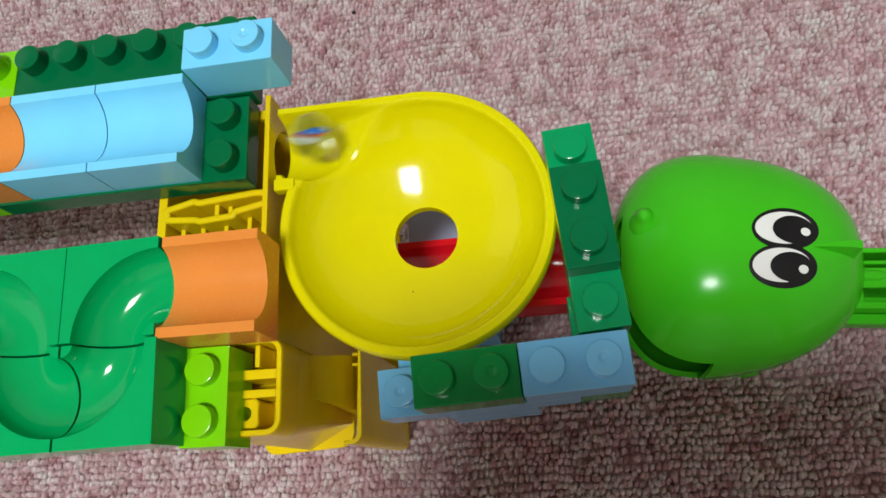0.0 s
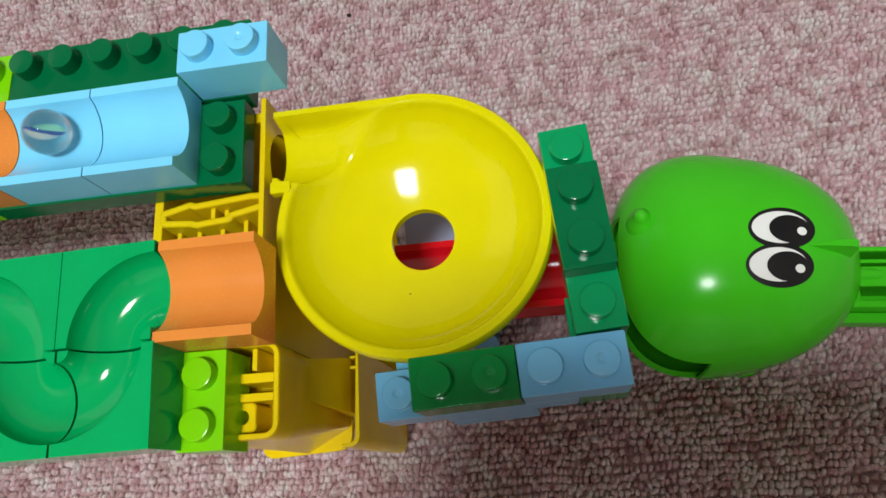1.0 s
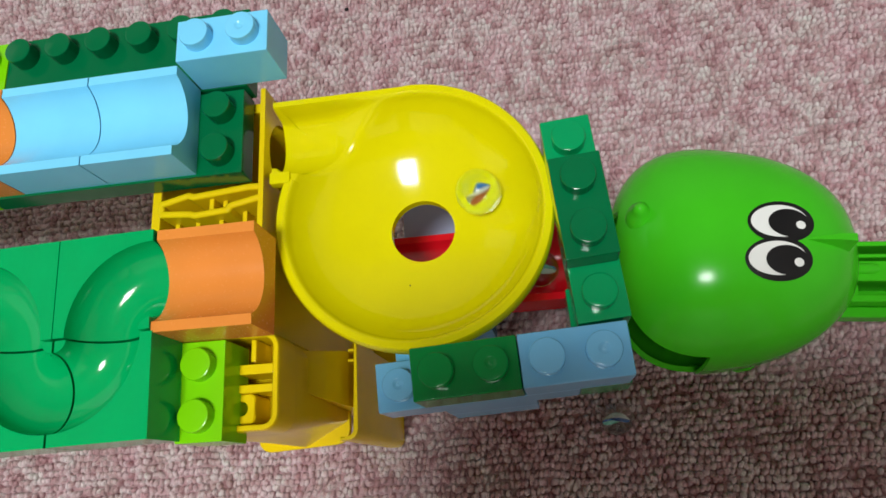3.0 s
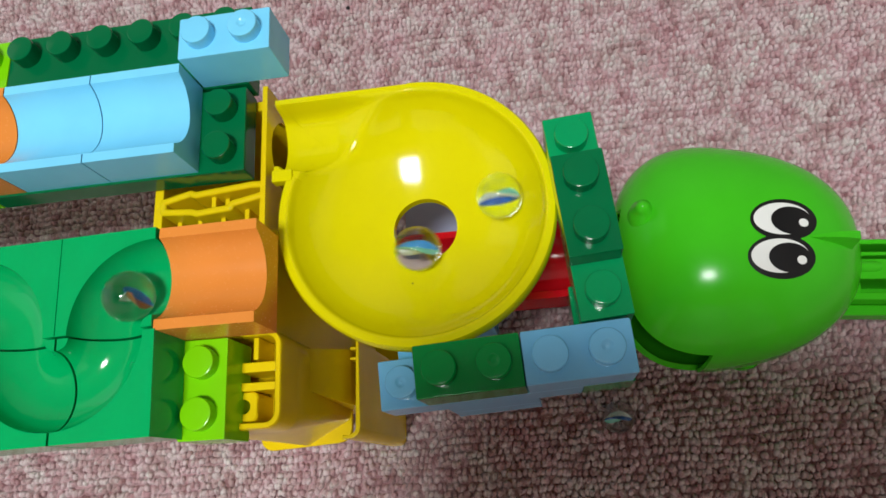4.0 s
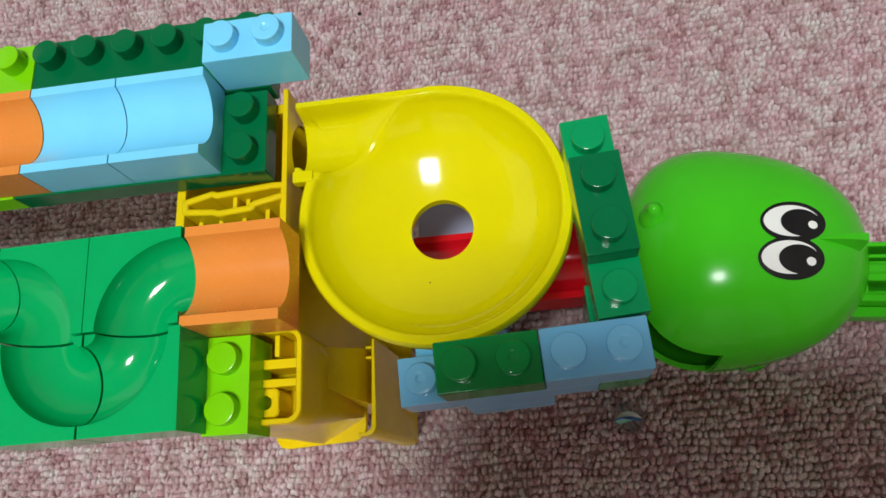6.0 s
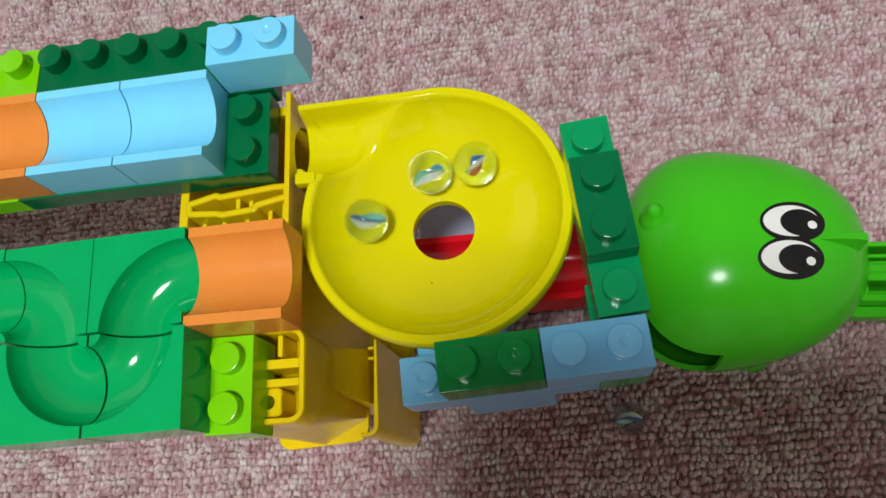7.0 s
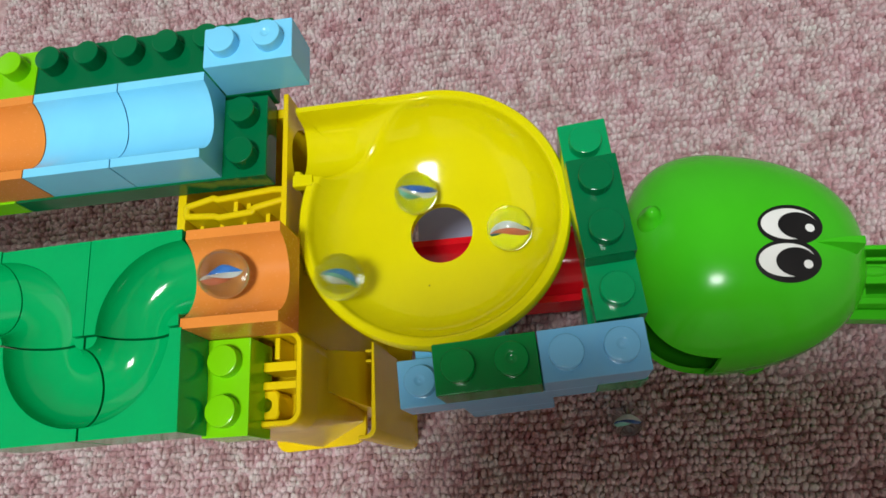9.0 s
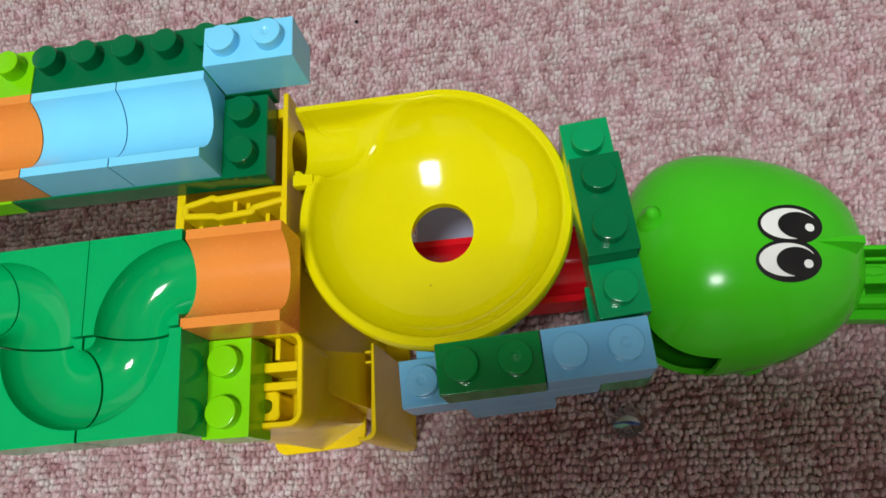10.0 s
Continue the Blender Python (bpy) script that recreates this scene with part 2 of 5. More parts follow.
def setting():
    bm = bmesh.new()
    box_bm(-2.0, 2.0, -2.0, 1.6, -0.02, -0.0012, 0, 1, bm)
    tagged(link("floor", bm, CARPET), "rose and wine mottled loop-pile carpet covering the floor", "carpet", kind="structure")
    # loops of the pile round the toys
    rng = np.random.default_rng(4)
    sx, sy = 0.0025, 0.0037
    ring = 8
    hgt = ((1.0, 0.0), (0.92, 0.58), (0.62, 0.90))
    verts, faces = [], []
    for j in range(122):
        drift = rng.uniform(0, sx)
        for i in range(253):
            wob = 0.0007 * math.sin(0.21 * i + 0.5 * j) + 0.0005 * math.sin(0.057 * i - 0.9 * j)
            x = -0.25 + drift + sx * i + rng.normal(0, 0.0006)
            y = -0.150 + sy * j + wob + rng.normal(0, 0.0003)
            rx, ry, a = rng.uniform(0.0012, 0.0017), rng.uniform(0.0019, 0.0024), rng.normal(-0.30, 0.28)
            h, tilt = rng.uniform(0.0028, 0.0038), rng.normal(0, 0.0006, 2)
            ca, sa = math.cos(a), math.sin(a)
            base = len(verts)
            for k, zz in hgt:
                for q in range(ring):
                    u = 2 * math.pi * q / ring
                    ex, ey = rx * k * math.cos(u), ry * k * math.sin(u)
                    verts.append((x + ex * ca - ey * sa + tilt[0] * zz, y + ex * sa + ey * ca + tilt[1] * zz, -0.0022 + (h + 0.001) * zz))
            verts.append((x + tilt[0], y + tilt[1], -0.0022 + h + 0.001))
            for lv in (0, ring):
                for q in range(ring):
                    r2 = (q + 1) % ring
                    faces.append((base + lv + q, base + lv + r2, base + lv + ring + r2, base + lv + ring + q))
            for q in range(ring):
                faces.append((base + 2 * ring + q, base + 2 * ring + (q + 1) % ring, base + 3 * ring))
    me = bpy.data.meshes.new("carpet_pile")
    me.from_pydata(verts, [], faces)
    me.shade_smooth()
    me.materials.append(PILE)
    tagged(new("carpet_pile", me), "short looped rose, wine and beige yarn of the carpet", "carpet pile", kind="stuff")
    # plain walls and ceiling that close the room; one side wall has an opening added for fill light
    for nm, b in (("wall_south", (-2.1, 2.1, -2.1, -2.0, -0.02, 2.6)), ("wall_east", (2.0, 2.1, -2.0, 1.6, -0.02, 2.6))):
        tagged(link(nm, box_bm(*b, 0), WALL), "plain beige-grey papered wall", "wall", kind="structure")
    bm = bmesh.new()
    for b in ((-2.1, -2.0, -2.0, -0.80, -0.02, 2.6), (-2.1, -2.0, 1.50, 1.6, -0.02, 2.6), (-2.1, -2.0, -0.80, 1.50, -0.02, 0.40), (-2.1, -2.0, -0.80, 1.50, 1.90, 2.6)):
        box_bm(*b, 0, 1, bm)
    tagged(link("wall_west", bm, WALL), "plain beige-grey papered wall with an opening added for fill light", "wall", kind="structure")
    tagged(link("wall_north", box_bm(-2.1, 2.1, 1.6, 1.7, -0.02, 2.6, 0), WALL), "plain beige-grey papered wall", "wall", kind="structure")
    tagged(link("ceiling", box_bm(-2.1, 2.1, -2.1, 1.7, 2.6, 2.7, 0), WALL), "plain beige-grey ceiling", "ceiling", kind="structure")


setting()

# ---------------------------------------------------------------- unseen stool shape, added to block the ceiling lamp and shade the carpet
# reddish brown picked for the warm bounce under the added blocker
BLOCKER_BROWN = plastic("blocker_warm_brown", (0.56, 0.27, 0.12), 0.5, wear=0.25, gloss=0.3)


# light blocker out of view above the camera, shaped as a stool
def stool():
    root = new("lamp_blocker")
    tagged(root, "unseen reddish brown stool shape added to block the ceiling lamp", "stool")
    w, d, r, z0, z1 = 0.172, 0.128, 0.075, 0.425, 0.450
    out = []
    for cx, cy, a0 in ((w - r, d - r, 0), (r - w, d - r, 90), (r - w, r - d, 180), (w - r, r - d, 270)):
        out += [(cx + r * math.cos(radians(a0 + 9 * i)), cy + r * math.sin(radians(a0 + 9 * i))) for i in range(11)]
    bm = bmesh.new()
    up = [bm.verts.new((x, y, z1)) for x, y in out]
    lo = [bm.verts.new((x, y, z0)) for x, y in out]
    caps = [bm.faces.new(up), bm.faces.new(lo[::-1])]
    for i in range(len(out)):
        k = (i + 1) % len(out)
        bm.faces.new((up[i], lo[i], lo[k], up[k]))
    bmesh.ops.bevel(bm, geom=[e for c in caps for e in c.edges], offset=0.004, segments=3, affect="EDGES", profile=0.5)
    part("blocker_top", bm, BLOCKER_BROWN, root, smooth=40)
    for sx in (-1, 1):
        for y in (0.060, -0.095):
            blocker_leg = part("blocker_leg", lathe([(0, 0), (0.010, 0), (0.011, 0.003), (0.015, z0 + 0.002), (0, z0 + 0.002)], 20), BLOCKER_BROWN, root, smooth=50)
            blocker_leg.location = (sx * 0.125, y, 0)
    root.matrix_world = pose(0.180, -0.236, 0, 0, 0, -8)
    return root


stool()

# ---------------------------------------------------------------- marble run: high rear track
TX, TY, TZ = 0.0029, 0.0267, 0.1651     # corner and deck height of the rear track
PT = 0.0164


def trough_section(w, h, rg, rim):
    """Upper outline of a half-pipe piece: y across, z up from its base."""
    a0 = math.asin(min(1, (w / 2 - rim) / rg))
    zc = h + rg * math.cos(a0)
    pts = [(0, h), (rim, h)]
    for i in range(1, 28):
        a = -a0 + 2 * a0 * i / 28
        pts.append((w / 2 + rg * math.sin(a), zc - rg * math.cos(a)))
    return pts + [(w - rim, h), (w, h)]


def trough(x0, x1, y0, z0, w, h, mat, label, group="half-pipe track pieces", deep=0.0):
    sec = trough_section(w, h, w / 2 - 0.0025, 0.0033)
    if deep:
        hw = 0.0122
        arc = [(w / 2 - hw * math.cos(math.pi * i / 24), h - deep * math.sin(math.pi * i / 24)) for i in range(25)]
        sec = [(0, h)] + arc + [(w, h)]
    bm = extrude_x([(y, z) for y, z in sec], 0.00022, x1 - x0 - 0.00022)
    sharp = [e for e in bm.edges if len(e.link_faces) == 2 and e.calc_face_angle(0) > radians(30) and abs(e.verts[0].co.x - e.verts[1].co.x) > 0.001]
    bmesh.ops.bevel(bm, geom=sharp, offset=0.0004, segments=2, affect="EDGES", profile=0.5)
    ob = link("track_piece", bm, mat, smooth=40)
    ob.location = (x0, y0, z0)
    return tagged(ob, label, "marble track", group)


def rear_track():
    lt = 0.0330
    for k in range(2):
        trough(TX - lt * (k + 1), TX - lt * k, TY, TZ, 0.0331, 0.0174, SKYBLUE, "light blue plastic half-pipe marble track piece")
    for k in range(2, 8):
        trough(TX - lt * (k + 1), TX - lt * k, TY, TZ, 0.0331, 0.0174, ORANGE, "orange plastic half-pipe marble track piece")
    # deck of half-height bricks under the track
    hp = 0.0098
    brick(6, 2, TZ, DKGREEN, pose(TX - 5 * PT + 0.0012, TY + 2 * PT, 0), "long dark green plastic plate with a row of bare studs", hp, px=PT, py=PT, studs={(i, 1) for i in range(6)}, sh=0.0060, name="toy_plate")
    brick(6, 2, TZ, DKGREEN, pose(TX - 5 * PT + 0.0002, TY - 0.001, 0), "dark green plastic plate carrying the track, its end studs bare", hp, px=PT, py=PT, studs={(5, 0), (5, 1)}, sh=0.0060, name="toy_plate")
    brick(11, 2, TZ, LIME, pose(TX - 16 * PT + 0.0012, TY + 2 * PT, 0), "lime green plastic plate beside the orange track", hp, px=PT, py=PT, studs={(i, 1) for i in range(11)}, sh=0.0060, name="toy_plate")
    brick(11, 2, TZ, LIME, pose(TX - 16 * PT + 0.0002, TY - 0.001, 0), "lime green plastic plate under the orange track", hp, px=PT, py=PT, studs=(), name="toy_plate")
    brick(2, 1, TZ + 0.0195, SKYBLUE, pose(TX, TY + 0.0331, 0), "light blue plastic brick with two studs", 0.0195, px=PT, py=P, dimples={(1, 0)})


rear_track()

# ---------------------------------------------------------------- marble run: green S-bend and orange spout
GT = 0.1842


def bend_block(m, label):
    """A square block with a quarter-turn groove round its corner at the origin."""
    w, h, rc, rg = 0.0318, 0.0191, 0.0158, 0.0122
    n, k = 28, 20
    bm = bmesh.new()

    def gz(r):
        d = abs(r - rc) / rg
        return -0.0118 * math.sqrt(max(0, 1 - d * d))
    rad = [rc - rg * math.cos(math.pi * i / k) for i in range(k + 1)]
    grid = [[bm.verts.new((r * math.cos(math.pi / 2 * j / n), r * math.sin(math.pi / 2 * j / n), gz(r))) for r in rad] for j in range(n + 1)]
    for j in range(n):
        for i in range(k):
            bm.faces.new((grid[j][i], grid[j][i + 1], grid[j + 1][i + 1], grid[j + 1][i]))
    o, cx, cxy, cy = [bm.verts.new(v) for v in ((0, 0, 0), (w, 0, 0), (w, w, 0), (0, w, 0))]
    for j in range(n):
        bm.faces.new((o, grid[j][0], grid[j + 1][0]))
    edge = []
    for j in range(n + 1):
        a = math.pi / 2 * j / n
        if j == 0:
            edge.append(cx)
        elif j == n:
            edge.append(cy)
        elif 2 * j == n:
            edge.append(cxy)
        elif 2 * j < n:
            edge.append(bm.verts.new((w, w * math.tan(a), 0)))
        else:
            edge.append(bm.verts.new((w / math.tan(a), w, 0)))
    for j in range(n):
        bm.faces.new((grid[j][k], edge[j], edge[j + 1], grid[j + 1][k]))
    foot = [bm.verts.new((v.co.x, v.co.y, -h)) for v in edge]
    for j in range(n):
        bm.faces.new((edge[j], foot[j], foot[j + 1], edge[j + 1]))
    bo = bm.verts.new((0, 0, -h))
    for ring, e, f in ((grid[0], cx, foot[0]), (grid[n], cy, foot[n])):
        line = [o] + list(ring) + [e]
        low = [bo] + [bm.verts.new((v.co.x, v.co.y, -h)) for v in ring] + [f]
        for i in range(len(line) - 1):
            bm.faces.new((line[i], low[i], low[i + 1], line[i + 1]))
    for j in range(n):
        bm.faces.new((bo, foot[j + 1], foot[j]))
    rim = [e for e in bm.edges if len(e.link_faces) == 2 and e.calc_face_angle(0) > radians(40)]
    bmesh.ops.bevel(bm, geom=rim, offset=0.0006, segments=2, affect="EDGES", profile=0.5)
    ob = link("track_bend", bm, TRACKGREEN, smooth=38)
    ob.matrix_world = m
    return tagged(ob, label, "marble track", "green bends")


def front_track():
    lab = "glossy green plastic block with a curved marble groove"
    e = 0.0006
    turn = pose(0, 0, 0, 0, 0, 1.4)
    bend_block(turn @ pose(-e, -0.0320 + e, GT, 0, 0, 90), lab)
    bend_block(turn @ pose(-0.0320 + e, -0.0322, GT, 0, 0, 270), lab)
    bend_block(turn @ pose(-0.0322, -0.0322, GT, 0, 0, 180), lab)
    bend_block(turn @ pose(-0.0645, -0.0320 + e, GT, 0, 0, 0), lab)
    trough(0.0002, 0.0326, -0.0326, TZ, 0.0326, 0.0184, ORANGE, "orange plastic half-pipe spout ending over the funnel rim")
    for k in range(4):
        trough(-0.0648 - 0.033 * (k + 1), -0.0648 - 0.033 * k, -0.0318, TZ, 0.0326, 0.0191, TRACKGREEN, "glossy green plastic half-pipe marble track piece", deep=0.0118).matrix_world = turn @ pose(-0.0648 - 0.033 * (k + 1), -0.0318, TZ)
    brick(1, 2, TZ, LIME, pose(0.0, -0.0648, 0), "lime green plastic brick with two studs beside the bend")
    brick(4, 3, TZ, LIME, pose(-0.0648, -0.0648 + P, 0), "lime green plastic brick under the green bends", studs=())
    brick(8, 2, TZ, LIME, pose(-0.0655 - 8 * P, -0.0322, 0), "lime green plastic brick under the orange track", studs=())


front_track()
# supports out of view under the left ends of both tracks
for k in range(7):
    brick(2, 4, TZ - 0.0098 - BH * (7 - k) + BH, GREEN, pose(TX - 16 * PT + 0.002, TY, 0), "green plastic brick stacked in a support pier", group="pier bricks", studs=())
for k in range(7):
    brick(2, 2, TZ - BH * (8 - k) + BH, GREEN, pose(-0.0655 - 8 * P, -0.0322, 0), "green plastic brick stacked in a support pier", group="pier bricks", studs=())

# ---------------------------------------------------------------- yellow tower


def rounded_box(x0, x1, y0, y1, z0, z1, rv, bm):
    """A box with upright corners of radius rv."""
    made = bmesh.ops.create_cube(bm, size=1, matrix=Matrix.Translation(((x0 + x1) / 2, (y0 + y1) / 2, (z0 + z1) / 2)) @ Matrix.Diagonal((x1 - x0, y1 - y0, z1 - z0, 1)))
    vs = set(made["verts"])
    up = [e for e in bm.edges if e.verts[0] in vs and abs(e.verts[0].co.z - e.verts[1].co.z) > 1e-4]
    bmesh.ops.bevel(bm, geom=up, offset=rv, segments=5, affect="EDGES", profile=0.5)
    return bm


def tapered(outline, about, shrink, z0, z1, r):
    """An upright piece: its outline at the top, drawn in towards a point at its foot."""
    bm = bmesh.new()
    up = [bm.verts.new((x, y, z1)) for x, y in outline]
    lo = [bm.verts.new((about[0] + (x - about[0]) * shrink, about[1] + (y - about[1]) * shrink, z0)) for x, y in outline]
    n = len(outline)
    cap = bm.faces.new(up)
    bm.faces.new(lo[::-1])
    for i in range(n):
        k = (i + 1) % n
        bm.faces.new((up[i], lo[i], lo[k], up[k]))
    bmesh.ops.bevel(bm, geom=list(cap.edges), offset=r, segments=3, affect="EDGES", profile=0.5)
    return bm


def yellow_tower():
    root = new("marble_tower")
    tagged(root, "warm yellow plastic support tower standing on the carpet under the tracks", "toy tower")
    zt = 0.1545
    # right wall with an arched doorway
    bm = bmesh.new()
    ys = [-0.0285, 0.024] + [0.024 + 0.030 * i / 14 for i in range(1, 15)] + [0.060]
    z_top, sill, spring = 0.161, 0.080, 0.138

    def arch(y):
        d = (y - 0.039) / 0.015
        return spring + 0.018 * math.sqrt(max(0.0, 1 - d * d))
    for a, b in zip(ys, ys[1:]):
        door = 0.0239 < a and b < 0.0541
        if door:
            spans = (((a, 0), (b, 0), (b, sill), (a, sill)), ((a, arch(a)), (b, arch(b)), (b, z_top), (a, z_top)))
        else:
            spans = (((a, 0), (b, 0), (b, sill), (a, sill)), ((a, sill), (b, sill), (b, spring), (a, spring)), ((a, spring), (b, spring), (b, z_top), (a, z_top)))
        for sp in spans:
            bm.faces.new([bm.verts.new((0.0257, y, z)) for y, z in sp])
    bmesh.ops.remove_doubles(bm, verts=bm.verts, dist=1e-5)
    bmesh.ops.solidify(bm, geom=bm.faces[:], thickness=0.0018)
    part("wall_panel", bm, YELLOW_WARM, root, smooth=40)
    part("rear_panel", box_bm(-0.016, 0.0239, 0.054, 0.058, 0, zt, 0.0006), YELLOW_WARM, root, smooth=40)
    part("left_panel", box_bm(-0.0195, -0.016, -0.056, 0.058, 0, zt, 0.0006), YELLOW_WARM, root, smooth=40)
    # front pillar: rounded top, its front face creased outwards at the foot
    bm = bmesh.new()
    top = []
    for cx, cy, a0 in ((0.0240, -0.0347, 0), (-0.0095, -0.0347, 90), (-0.0095, -0.0555, 180)):
        top += [(cx + 0.006 * math.cos(radians(a0 + 15 * i)), cy + 0.006 * math.sin(radians(a0 + 15 * i))) for i in range(7)]
    top += [(-0.0095 + 0.0335 * i / 10, -0.0615) for i in range(1, 10)]
    top += [(0.0240 + 0.006 * math.cos(radians(270 + 15 * i)), -0.0555 + 0.006 * math.sin(radians(270 + 15 * i))) for i in range(7)]
    foot = []
    for x, y in top:
        if y < -0.05:
            front = -0.0577 - 0.0049 * (x + 0.0155) / 0.0223 if x < 0.0068 else -0.0626 + 0.0106 * (x - 0.0068) / 0.0196
            y = max(y, front) if y > -0.0600 else front
        foot.append((min(x, 0.0264), y))
    loops = [[bm.verts.new((x + (p - x) * k, y + (q - y) * k, 0.139 - 0.079 * k)) for (x, y), (p, q) in zip(top, foot)] for k in (0, 0.25, 0.5, 0.75, 1)]
    for u, v in zip(loops, loops[1:]):
        for i in range(len(u)):
            k = (i + 1) % len(u)
            bm.faces.new((u[i], u[k], v[k], v[i]))
    bm.faces.new(loops[0])
    bm.faces.new(loops[-1][::-1])
    part("front_pillar", bm, YELLOW_WARM, root, smooth=30)
    ledge = []
    for cx, cy, r, a0 in ((0.0212, -0.0560, 0.006, 270), (0.0242, -0.0330, 0.003, 0), (-0.0130, -0.0330, 0.003, 90), (-0.0094, -0.0578, 0.006, 180)):
        ledge += [(cx + r * math.cos(radians(a0 + 15 * i)), cy + r * math.sin(radians(a0 + 15 * i))) for i in range(7)]
    part("ledge", tapered(ledge, (0.005, -0.045), 0.995, 0.0565, 0.0600, 0.0006), YELLOW_WARM, root, smooth=40)
    part("foot_block", box_bm(-0.0120, 0.0200, -0.0440, -0.0300, 0.0, 0.0570, 0.0008), YELLOW_WARM, root, smooth=40)
    # open rib frames on top of the tower
    bm = bmesh.new()
    outline = []
    for cx, cy, a0 in ((0.0245, -0.0560, -90), (0.0245, -0.0340, 0), (-0.0100, -0.0340, 90), (-0.0100, -0.0560, 180)):
        outline += [(cx, cy, math.radians(a0 + 90 * i / 6)) for i in range(7)]
    loops = []
    for rr, z in ((0.0055, 0.1388), (0.0055, 0.1535), (0.0050, 0.1545), (0.0036, 0.1545), (0.0032, 0.1540), (0.0032, 0.1388)):
        loops.append([bm.verts.new((cx + rr * math.cos(a), cy + rr * math.sin(a), z)) for cx, cy, a in outline])
    for a, b in zip(loops, loops[1:]):
        for i in range(len(a)):
            k = (i + 1) % len(a)
            bm.faces.new((a[i], a[k], b[k], b[i]))
    frame_ = part("rib_frame", bm, YELLOW_WARM, root, smooth=40)
    for y, t in ((-0.0428, 0.0034), (-0.0489, 0.0028)):
        part("rib", box_bm(0.006, 0.0278, y, y + t, 0.139, 0.1535, 0.0005), YELLOW_WARM, frame_, smooth=40)
    part("rib", box_bm(0.0195, 0.0214, -0.0386, -0.0310, 0.139, 0.1530, 0.0005), YELLOW_WARM, frame_, smooth=40)
    bm = bmesh.new()
    px_, py_, n = 0.0162, -0.0538, 32
    rings = []
    for k_, z in (("o", 0.139), ("o", 0.1514), ("m", 0.1520), ("h", 0.1520), ("h", 0.1440)):
        ring = []
        for q in range(n):
            u = 2 * math.pi * q / n
            f = lambda v: math.copysign(abs(v) ** 0.45, v)
            if k_ == "h":
                ring.append(bm.verts.new((px_ + 0.0024 * math.cos(u), py_ + 0.0024 * math.sin(u), z)))
            else:
                w = 0.0050 if k_ == "o" else 0.0045
                ring.append(bm.verts.new((px_ + w * f(math.cos(u)), py_ + w * f(math.sin(u)), z)))
        rings.append(ring)
    for a, b in zip(rings, rings[1:]):
        for q in range(n):
            bm.faces.new((a[q], a[(q + 1) % n], b[(q + 1) % n], b[q]))
    bm.faces.new(rings[-1])
    part("peg_socket", bm, YELLOW_WARM, frame_, smooth=40)
    # rear frame: two bars with kinked runs and short posts
    rear = new("rib_frame", bpy.data.meshes.new("rib_frame"))
    rear.parent = root
    loop = ((-0.0155, 0.0209), (-0.0049, 0.0234), (-0.0031, 0.0226), (0.0181, 0.0243), (0.0226, 0.0240), (0.0226, 0.0200), (0.0112, 0.0178),
            (0.0103, 0.0163), (-0.0023, 0.0154), (-0.0041, 0.0161), (-0.0151, 0.0171), (-0.0155, 0.0209))
    for (xa, ya), (xb, yb_) in zip(loop, loop[1:]):
        d = math.hypot(xb - xa, yb_ - ya)
        b_ = part("rib", box_bm(-0.0009, d + 0.0009, -0.0013, 0.0013, 0.1365, 0.1560, 0.0010, 3), YELLOW_WARM, rear, smooth=40)
        b_.matrix_basis = pose(xa, ya, 0, 0, 0, math.degrees(math.atan2(yb_ - ya, xb - xa)))
    for x, y0, y1, zz in ((-0.0135, 0.0030, 0.0165, 0.1480), (-0.0045, 0.0030, 0.0156, 0.1500), (0.0022, 0.0160, 0.0225, 0.1535), (0.0058, 0.0165, 0.0230, 0.1500), (0.0045, 0.0030, 0.0150, 0.1500),
                          (0.0135, 0.0030, 0.0178, 0.1500), (0.0200, 0.0030, 0.0190, 0.1525)):
        part("rib", box_bm(x, x + 0.0018, y0, y1, 0.1365, zz, 0.0004), YELLOW_WARM, rear, smooth=40)
    part("floor_panel", box_bm(-0.0155, 0.0239, -0.029, 0.0220, 0.130, 0.1365, 0.0005), YELLOW_WARM, root, smooth=40)
    # sloping cheek beside the pillar, then the outer panel with its rounded front corner
    bm = bmesh.new()
    prof = ((0.0262, 0.1385, -0.0457, -0.0330), (0.0290, 0.1250, -0.0463, -0.0310), (0.0338, 0.0925, -0.0482, -0.0262), (0.0346, 0.0890, -0.0484, -0.0259), (0.0350, 0.0850, -0.0484, -0.0259), (0.0350, 0.0040, -0.0484, -0.0259))
    fr_, bk = [bm.verts.new((x, y0, z)) for x, z, y0, y1 in prof], [bm.verts.new((x, y1, z)) for x, z, y0, y1 in prof]
    ends = [bm.verts.new((0.0225, y, z)) for y, z in ((-0.0457, 0.1385), (-0.0330, 0.1385), (-0.0484, 0.004), (-0.0259, 0.004))]
    for i in range(len(prof) - 1):
        bm.faces.new((fr_[i], fr_[i + 1], bk[i + 1], bk[i]))
    bm.faces.new([ends[0]] + fr_ + [ends[2]])
    bm.faces.new([ends[1]] + bk + [ends[3]])
    bm.faces.new((ends[0], ends[1], bk[0], fr_[0]))
    bm.faces.new((ends[0], ends[2], ends[3], ends[1]))
    bm.faces.new((ends[2], fr_[-1], bk[-1], ends[3]))
    lips = [e for e in bm.edges if len(e.link_faces) == 2 and e.calc_face_angle(0) > radians(35)]
    bmesh.ops.bevel(bm, geom=lips, offset=0.0012, segments=3, affect="EDGES", profile=0.5)
    part("cheek", bm, YELLOW_WARM, root, smooth=40)
    side = [(0.0404, -0.0230), (0.0404, -0.0585)] + [(0.0364 + 0.004 * math.cos(radians(a)), -0.0585 - 0.004 * math.sin(radians(a))) for a in (20, 45, 70, 90)] + [(0.0330, -0.0625)]
